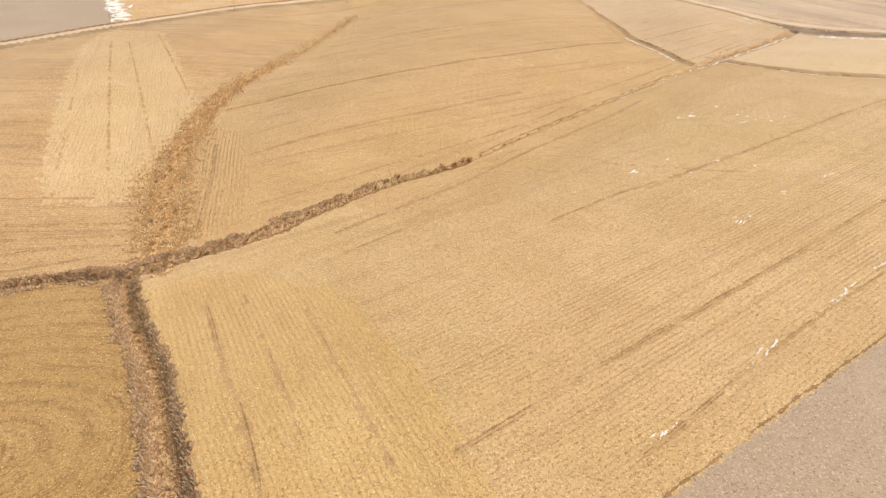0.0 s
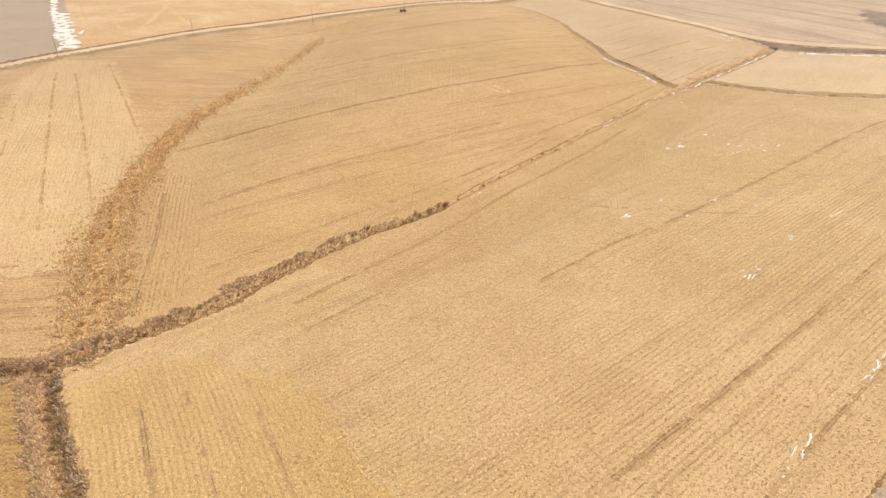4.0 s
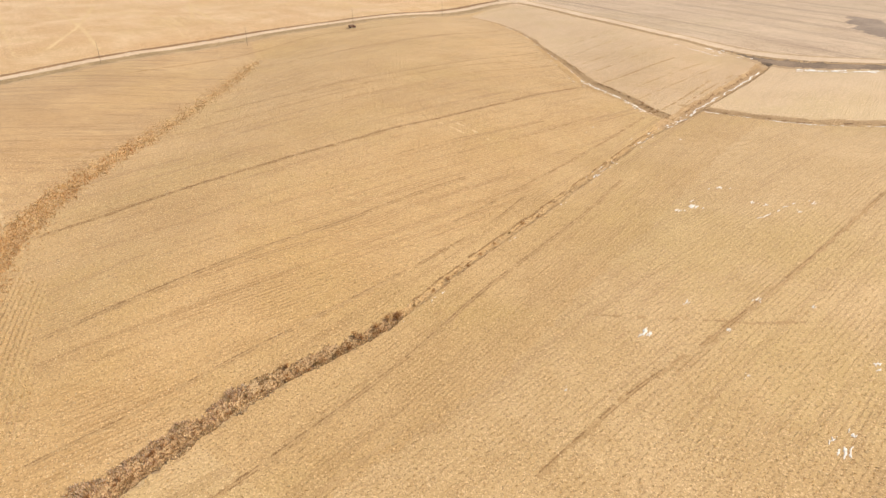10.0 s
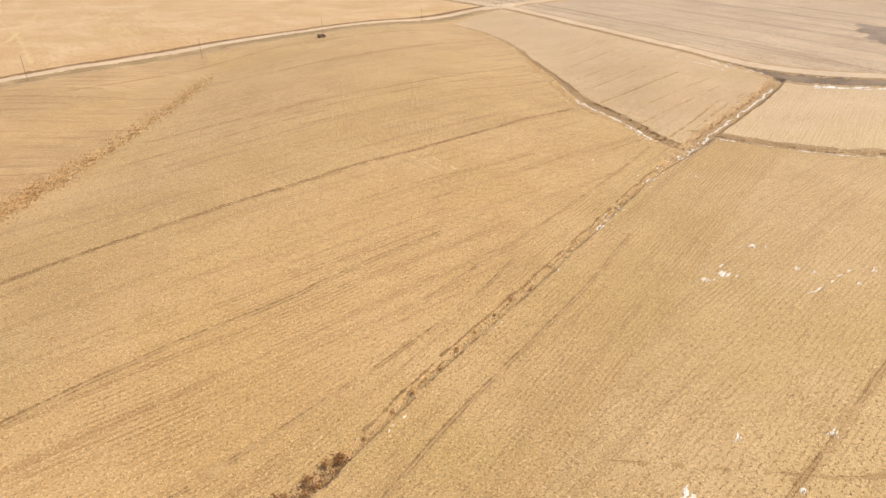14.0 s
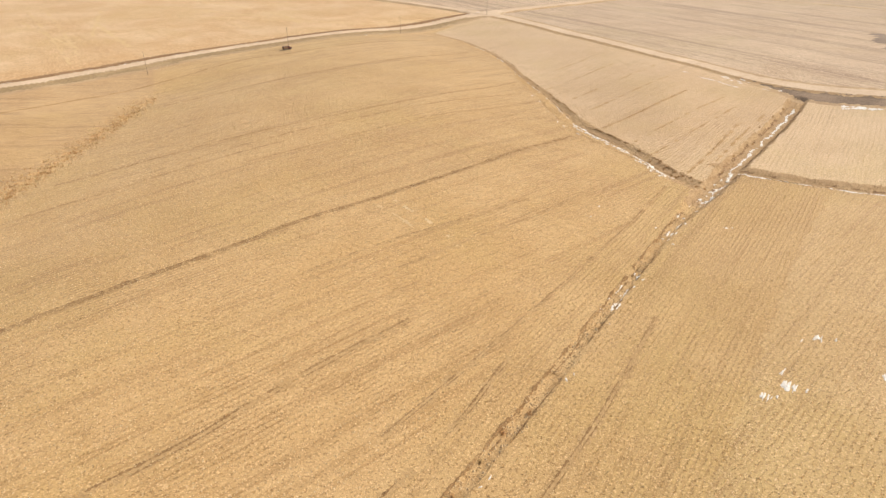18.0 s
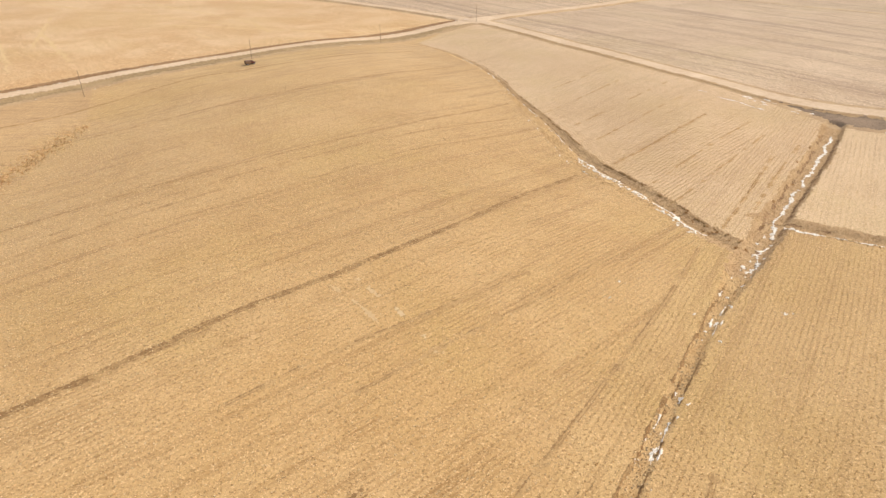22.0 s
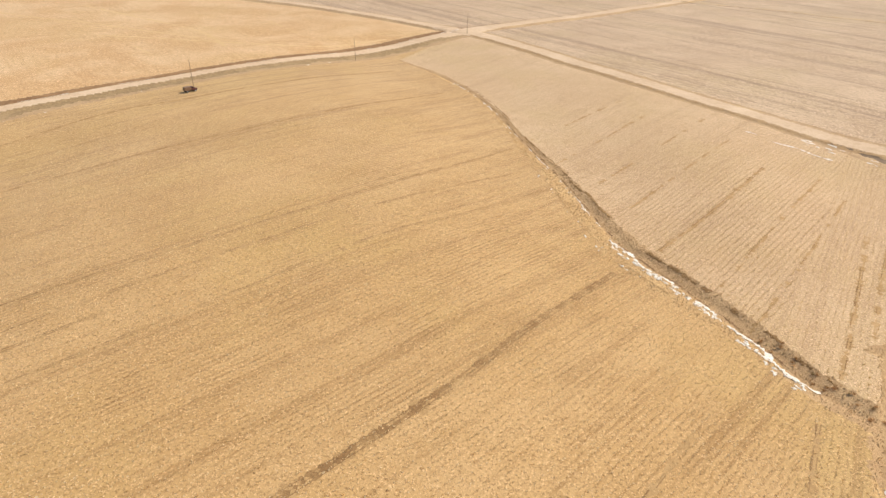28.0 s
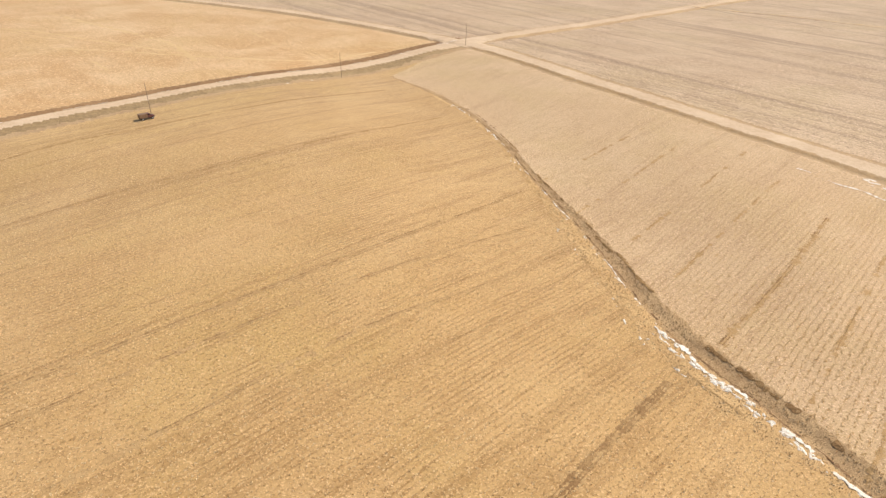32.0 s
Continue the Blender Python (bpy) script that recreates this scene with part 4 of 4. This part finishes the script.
def snow_chain(line, start, end, off, spread, count, size, label, group, stretch=1.6):
    """Patches strewn along a line, from one distance along it to another."""
    seg = np.hypot(*np.diff(line, axis=0).T)
    run = np.concatenate([[0], np.cumsum(seg)])
    spots = []
    for _ in range(count):
        s = rng.uniform(start, end)
        i = min(np.searchsorted(run, s, side="right") - 1, len(seg) - 1)
        t = (s - run[i]) / seg[i]
        way = (line[i + 1] - line[i]) / seg[i]
        o = off + rng.normal(0, spread)
        x, y = line[i] + (line[i + 1] - line[i]) * t + np.array([-way[1], way[0]]) * o
        w = size * rng.uniform(0.4, 1.3)
        spots.append((x, y, w * stretch * rng.uniform(0.6, 1.5), w, math.atan2(way[1], way[0]) + rng.normal(0, 0.25)))
    snow_things(spots, label, group)


r = MAIN_RUN
def snow_streak(line, off, width, keep, seed, label, group, stray=0.9):
    """A long thin streak of snow, broken where it has melted."""
    ob = ribbon("snow_streak", beside(line, off), width, None, M["snow"], keep, 0.11, seed, 0.35, 0.85, stray)
    if ob:
        tagged(ob, label, "snow streak", group, "stuff")


snow_chain(MAIN, r["fork"] - 6, r["fork"] + 14, -0.6, 0.8, 18, 0.5, "small patch of old snow in the ditch fork", "snow in the ditch fork")
snow_streak(MAIN[(run_main > r["fork"] + 8) & (run_main < r["road"] - 3)], -0.3, 0.7, 0.9, 101.0, "bright streak of old snow on the upper ditch floor", "snow streaks in the ditches")
snow_streak(MAIN[(run_main > r["fork"] - 12) & (run_main < r["fork"] + 14)], -1.2, 0.6, 0.6, 102.0, "broken streak of old snow in the ditch fork", "snow streaks in the ditches")
snow_streak(MAIN[(run_main > r["snow"] - 4) & (run_main < r["fork"])], -0.7, 0.35, 0.3, 103.0, "broken streak of old snow on crumbled ditch floor", "snow streaks in the ditches")
snow_streak(MAIN[(run_main > r["snow"] - 4) & (run_main < r["fork"])], 0.7, 0.25, 0.25, 104.0, "broken streak of old snow on crumbled ditch floor", "snow streaks in the ditches")
snow_chain(MAIN, r["brush_end"] - 6, r["snow"] - 2, -1.5, 0.25, 9, 0.22, "small crumb of old snow along the ditch edge", "snow on the ditch edge", 3.0)
snow_streak(FORK[(run_fork > 6) & (run_fork < 50)], 1.0, 0.75, 0.62, 107.0, "broken streak of old snow along the gully shoulder", "snow streaks in the ditches")
snow_streak(FORK[(run_fork > 46) & (run_fork < 150)], 0.5, 0.25, 0.4, 108.0, "thin streak of old snow along the upper gully", "snow streaks in the ditches")
snow_streak(BRANCH[1:], -1.2, 1.3, 1.1, 109.0, "bright streak of old snow along the side ditch", "snow streaks in the ditches")
snow_streak(BRANCH[1:len(BRANCH) // 2], -1.8, 0.5, 0.5, 110.0, "broken streak of old snow along the side ditch", "snow streaks in the ditches")
run_road = np.concatenate([[0], np.cumsum(np.hypot(*np.diff(ROAD_E, axis=0).T))])
snow_streak(ROAD_E[(run_road > 166) & (run_road < 215)], -14.8, 1.5, 0.85, 111.0, "bright bank of old snow below the dirt road", "snow streaks below the road")
snow_streak(ROAD_E[(run_road > 172) & (run_road < 270)], -16.2, 0.9, 0.7, 112.0, "broken bank of old snow below the dirt road", "snow streaks below the road")
snow_streak(ROAD_E[(run_road > 128) & (run_road < 156)], -13.2, 0.7, 0.75, 113.0, "thin streak of old snow below the dirt road", "snow streaks below the road")
snow_chain(ROAD_E, 142, 160, -7.5, 1.6, 16, 0.6, "small patch of old snow below the dirt road", "snow below the road", 2.2)
snow_streak(ROAD_W[len(ROAD_W) // 3:], 2.5, 0.4, 0.45, 114.0, "thin streak of old snow along the road edge", "snow streaks below the road")
snow_chain(FORK, 9, 46, 1.7, 0.55, 105, 0.5, "small patch of old snow along the gully shoulder", "snow along the gully")
snow_chain(FORK, 44, 150, 0.7, 0.4, 42, 0.3, "small crumb of old snow along the upper gully", "snow along the upper gully")
snow_chain(FORK, 34, 80, 4.6, 0.5, 16, 0.32, "small crumb of old snow on the stubble edge", "snow on the stubble edge")
snow_chain(MAIN, r["snow"] - 1, r["fork"] - 2, -0.6, 0.8, 12, 0.35, "small patch of old snow on crumbled ditch floor", "snow along the shallow ditch")
snow_chain(ROAD_W, 250, 430, -7.4, 0.8, 8, 0.3, "small crumb of old snow on the road verge", "snow along the road", 2.5)
FIELD_SNOW = plan((38.6, 100.7), (48.4, 99.3), (46.5, 105.7), (55.6, 104.7), (61.5, 102), (26.2, 92.7), (46.1, 91.3), (48.8, 80.1), (51, 81.9), (70.8, 140.5), (62.4, 134.2), (59.2, 133.4), (72.5, 132.9), (74.1, 131.4), (81.8, 130), (77.5, 127.5), (68.5, 169.5), (78, 169), (52, 152.5), (61.1, 179), (58.4, 175.9))
FIELD_SIZE = (1.7, 0.8, 0.9, 1.0, 0.7, 0.45, 0.5, 1.3, 0.8, 1.5, 2.2, 1.4, 1.1, 0.9, 1.0, 0.9, 1.7, 0.8, 1.8, 0.5, 0.45)
for (x, y), size in zip(FIELD_SNOW, FIELD_SIZE):
    spots = [(x, y, size * 1.25, size * 0.4, 0.75), (x + 0.25 * size, y - 0.28 * size, size * 0.9, size * 0.22, 0.72)]
    for _ in range(2):
        w = size * rng.uniform(0.16, 0.34)
        spots.append((x + rng.normal(0, size * 0.9), y + rng.normal(0, size * 0.7), w * 2.6, w * 0.7, 0.7 + rng.normal(0, 0.15)))
    snow_things(spots, "melting patch of old snow on the stubble", "snow on the stubble")
for (ax, ay), (bx, by), n in (((21, 38), (25, 41), 6), ((34, 47.5), (40, 52), 9), ((48, 57.5), (56, 63), 14), ((60, 66), (66, 70), 8), ((48, 81), (50, 82.5), 5), ((60, 90), (62, 91.5), 4), ((72, 97), (75, 99), 5), ((68, 126), (80, 131), 8)):
    line = plan((ax, ay), (bx, by))
    snow_chain(line, 0, float(np.hypot(*(line[1] - line[0]))) * 0.99, 0.0, 0.18, n, 0.26, "thin streak of old snow in a drill row", "snow in the drill rows", 4.0)
drift = plan((-105, 228), (-110, 240), (-117, 252), (-124, 268), (-140, 300), (-163, 352))
tagged(ribbon("icy_snow_sheet", beside(drift[:5], -1.0), 5.5, None, M["snow"], 1.2, 0.12, 121.0, 1.2), "bright sheet of icy snow at the field border", "snow sheet", "icy snow at the field border", "stuff")
tagged(ribbon("icy_snow_sheet", beside(drift, 2.0), 3.4, None, M["snow"], 0.9, 0.12, 122.0, 1.2), "broken sheet of icy snow at the field border", "snow sheet", "icy snow at the field border", "stuff")
snow_chain(drift, 18, 42, 0.0, 3.2, 8, 1.6, "patch of icy snow at the field border", "icy snow at the field border", 2.6)


# ---- brush in the ditches ----
def bush_meshes(seed, leaves, olive):
    """Stems and foliage of one leafless shrub about a metre high."""
    r = random.Random(seed)
    stems, foliage = bmesh.new(), bmesh.new()
    tips = []
    for k in range(13):
        a, tilt = r.uniform(0, 6.28), r.uniform(0.08, 0.75)
        base = Vector((r.uniform(-0.18, 0.18), r.uniform(-0.18, 0.18), -0.05))
        length = r.uniform(0.6, 1.15)
        way = Vector((math.cos(a) * math.sin(tilt), math.sin(a) * math.sin(tilt), math.cos(tilt)))
        rings = []
        for i in range(4):
            t = i / 3
            p = base + way * length * t + Vector((0, 0, -0.12 * tilt * t * t)) + Vector((r.uniform(-0.04, 0.04), r.uniform(-0.04, 0.04), 0)) * t
            w = 0.022 * (1 - 0.8 * t)
            rings.append([stems.verts.new(p + Vector((math.cos(b) * w, math.sin(b) * w, 0))) for b in (0, 2.1, 4.2)])
            if i:
                tips.append(p)
                for j in range(3):
                    stems.faces.new((rings[i - 1][j], rings[i - 1][(j + 1) % 3], rings[i][(j + 1) % 3], rings[i][j]))
        for _ in range(4):
            t = r.uniform(0.4, 1.0)
            p = base + way * length * t
            q = p + Vector((r.uniform(-0.25, 0.25), r.uniform(-0.25, 0.25), r.uniform(0.05, 0.3)))
            stems.faces.new([stems.verts.new(v) for v in (p + Vector((0.012, 0, 0)), p - Vector((0.012, 0, 0)), q)])
            tips.append(q)
    for _ in range(leaves):
        c = r.choice(tips) + Vector((r.gauss(0, 0.09), r.gauss(0, 0.09), r.gauss(0, 0.08)))
        c.z = max(c.z, 0.02)
        m = Euler((r.uniform(0, 6.3), r.uniform(0, 6.3), r.uniform(0, 6.3))).to_matrix()
        size = r.uniform(0.035, 0.09)
        foliage.faces.new([foliage.verts.new(c + m @ Vector(v) * size) for v in ((-1, -0.45, 0), (0.2, -0.6, 0.2), (1.1, 0, 0), (0.1, 0.6, 0.15))])
    out = []
    for bm, name, mat in ((stems, "stems", M["twig"]), (foliage, "foliage", M["green"] if olive else M["leaf"])):
        me = bpy.data.meshes.new(name)
        bm.to_mesh(me)
        bm.free()
        me.materials.append(mat)
        out.append(me)
    return out


BUSHES = []
for k in range(6):
    stems, foliage = bush_meshes(40 + k, 260 if k % 2 else 190, k == 4)
    bush = new("dry_bush")
    part("stem_clump", stems, None, bush)
    part("foliage", foliage, None, bush, "withered olive leaves" if k == 4 else "withered brown leaves")
    tagged(bush, "withered olive-brown bush in the ditch" if k == 4 else "withered brown bush growing in the ditch", "bush", "bushes along the ditch")
    BUSHES.append([bush, False])


def plant_bush(x, y, high, wide, kind=None):
    k = rng.integers(0, 6) if kind is None else kind
    m = pose(x, y, at(x, y), 0, 0, rng.uniform(0, 360))
    entry = BUSHES[k]
    if entry[1]:
        ob = copy_thing(entry[0], m)
    else:
        ob, entry[1] = entry[0], True
        ob.matrix_basis = m
    ob.scale = (wide, wide, high)


def brush(line, start, end, off, spread, count, high, wide, kind=None):
    seg = np.hypot(*np.diff(line, axis=0).T)
    run = np.concatenate([[0], np.cumsum(seg)])
    for s in np.linspace(start, end, count) + rng.normal(0, 0.5, count):
        i = int(np.clip(np.searchsorted(run, s, side="right") - 1, 0, len(seg) - 1))
        way = (line[i + 1] - line[i]) / seg[i]
        x, y = line[i] + way * (s - run[i]) + np.array([-way[1], way[0]]) * (off + rng.normal(0, spread))
        plant_bush(x, y, high * rng.uniform(0.55, 1.35), wide * rng.uniform(0.7, 1.3), kind)


brush(MAIN, r["junction"] - 60, r["junction"] - 2, 0.8, 0.4, 44, 0.5, 0.6)
brush(MAIN, r["junction"] + 1, r["brush_end"] - 14, 1.05, 0.35, 56, 0.5, 0.55)
brush(MAIN, r["brush_end"] - 16, r["brush_end"] + 4, 0.2, 0.5, 16, 0.8, 0.9)
brush(MAIN, r["brush_end"] + 6, r["clods"] + 4, 0.0, 0.4, 9, 0.45, 0.7)
brush(MAIN, r["junction"] - 3, r["junction"] + 6, -0.6, 1.2, 14, 0.9, 1.1, 4)
brush(SOUTH, 1, 56, -0.1, 0.55, 34, 0.5, 0.55)
brush(SOUTH, 1, 14, 0.8, 0.8, 10, 0.8, 1.0, 4)
brush(GULLY, 2, 50, 0.6, 1.6, 18, 0.5, 0.8)
brush(FORK, 0, 18, -1.4, 0.8, 22, 0.3, 0.55)
brush(MAIN, r["fork"] + 4, r["road"] - 8, 2.2, 0.7, 7, 0.35, 0.6)
for entry in BUSHES:
    if not entry[1]:
        for o in (entry[0], *entry[0].children):
            bpy.data.objects.remove(o)



# ---- power poles along the western road ----
def box(bm, sx, sy, sz, at_, bevel=0.0):
    got = bmesh.ops.create_cube(bm, size=1.0, matrix=Matrix.Translation(at_) @ Matrix.Diagonal((sx, sy, sz, 1)))
    if bevel:
        edges = list({e for v in got["verts"] for e in v.link_edges})
        bmesh.ops.bevel(bm, geom=edges, offset=bevel, segments=2, affect='EDGES')
    return got


def tube(bm, r1, r2, depth, m, n=12):
    bmesh.ops.create_cone(bm, cap_ends=True, segments=n, radius1=r1, radius2=r2, depth=depth, matrix=m)


WOOD = rough_material("weathered_pole_wood", (0.24, 0.17, 0.115), (0.31, 0.22, 0.15), (0.38, 0.28, 0.20), 2.0, 0.02)
GLAZE = rough_material("brown_porcelain", (0.12, 0.06, 0.04), (0.16, 0.08, 0.05), (0.2, 0.11, 0.07), 4.0, 0.005, 0.3)
pole = new("power_pole")
bm = bmesh.new()
tube(bm, 0.085, 0.055, 7.6, Matrix.Translation((0, 0, 3.5)))
shaft = part("shaft", bm, WOOD, pole)
bm = bmesh.new()
tube(bm, 0.085, 0.05, 0.1, Matrix.Translation((0, 0, 7.34)))
part("pole_cap", bm, GLAZE, pole)
tagged(pole, "weathered wooden power pole on the road verge", "power pole", "power poles along the road")
for k, (px, py) in enumerate(((-71, 251), (-103, 217), (-31, 279.5), (7, 304), (47.5, 337), (88.5, 365.5))):
    x, y = px * UNIT, py * UNIT
    m = pose(x, y, at(x, y), rng.normal(0, 0.8), rng.normal(0, 0.8), 125)
    if k == 0:
        pole.matrix_basis = m
    else:
        copy_thing(pole, m)


# ---- the small truck beside the western road ----
PAINT = Nodes("dusty_dark_paint", 0.45, 0.0)
PAINT = PAINT.done(PAINT.mix(PAINT.step(PAINT.noise(3.0), 0.4, 0.7), (0.2, 0.12, 0.07), (0.3, 0.19, 0.115)))
RED = Nodes("dusty_red_paint", 0.45)
RED = RED.done(RED.mix(RED.step(RED.noise(4.0), 0.4, 0.7), (0.13, 0.05, 0.04), (0.2, 0.09, 0.07)))
PALE = rough_material("pale_dusty_metal", (0.6, 0.56, 0.5), (0.66, 0.63, 0.58), (0.74, 0.72, 0.68), 3.0, 0.01, 0.4)
RUBBER = rough_material("black_rubber", (0.02, 0.02, 0.02), (0.03, 0.028, 0.026), (0.06, 0.05, 0.04), 4.0, 0.01, 0.8)
GLASS = Nodes("dark_car_glass", 0.08)
GLASS = GLASS.done((0.02, 0.025, 0.03))
truck = new("small_truck")
bm = bmesh.new()
box(bm, 4.5, 0.9, 0.18, (0, 0, 0.55), 0.03)
part("chassis", bm, RUBBER, truck)
bm = bmesh.new()
box(bm, 2.35, 1.75, 1.25, (-1.1, 0, 1.27), 0.05)
cargo = part("cargo_box", bm, PAINT, truck, "tall dark cargo box")
bm = bmesh.new()
box(bm, 0.04, 1.5, 1.05, (-2.29, 0, 1.27), 0.01)
part("tailgate", bm, PAINT, cargo)
bm = bmesh.new()
box(bm, 1.15, 1.62, 0.75, (0.72, 0, 1.0), 0.08)
got = box(bm, 1.0, 1.5, 0.5, (0.62, 0, 1.6), 0.0)
for v in got["verts"]:
    if v.co.z > 1.7 and v.co.x > 0.8:
        v.co.x -= 0.28
cab = part("cab", bm, RED, truck, "dusty red cab")
bm = bmesh.new()
for q in (((1.125, -0.68, 1.4), (1.125, 0.68, 1.4), (0.9, 0.62, 1.79), (0.9, -0.62, 1.79)),):
    bm.faces.new([bm.verts.new(Vector(v) + Vector((0.02, 0, 0))) for v in q])
bmesh.ops.solidify(bm, geom=bm.faces[:], thickness=0.015)
part("windscreen", bm, GLASS, cab)
for sy in (-1, 1):
    bm = bmesh.new()
    box(bm, 0.62, 0.02, 0.3, (0.52, sy * 0.755, 1.6), 0.005)
    part("side_window", bm, GLASS, cab)
bm = bmesh.new()
got = box(bm, 0.95, 1.55, 0.5, (1.72, 0, 0.92), 0.07)
part("bonnet", bm, RED, truck)
bm = bmesh.new()
box(bm, 0.12, 1.6, 0.24, (2.24, 0, 0.62), 0.03)
part("bumper", bm, PALE, truck, "pale front bumper")
for sy in (-0.55, 0.55):
    bm = bmesh.new()
    tube(bm, 0.12, 0.12, 0.06, Matrix.Translation((2.21, sy, 0.98)) @ Euler((0, radians(90), 0)).to_matrix().to_4x4())
    part("headlight", bm, PALE, truck, "round pale headlight")
for wx in (-1.45, 1.5):
    for sy in (-0.72, 0.72):
        bm = bmesh.new()
        turn = Matrix.Translation((wx, sy, 0.36)) @ Euler((radians(90), 0, 0)).to_matrix().to_4x4()
        tube(bm, 0.36, 0.36, 0.22, turn, 20)
        bmesh.ops.bevel(bm, geom=[e for e in bm.edges if len(e.link_faces) == 2 and any(len(f.verts) > 4 for f in e.link_faces)], offset=0.04, segments=2, affect='EDGES')
        wheel = part("wheel", bm, RUBBER, truck, "black rubber tyre")
        bm = bmesh.new()
        tube(bm, 0.19, 0.16, 0.05, Matrix.Translation((wx, sy * 1.16, 0.36)) @ Euler((radians(-90 if sy > 0 else 90), 0, 0)).to_matrix().to_4x4(), 16)
        part("rim", bm, PALE, wheel)
tagged(truck, "small dark truck with a tall cargo box, parked on the stubble", "truck")
truck.matrix_basis = pose(6.6 * UNIT, 301.5 * UNIT, at(6.6 * UNIT, 301.5 * UNIT) - 0.01, 0, 0, 31)
truck.scale = (0.74, 0.76, 0.74)
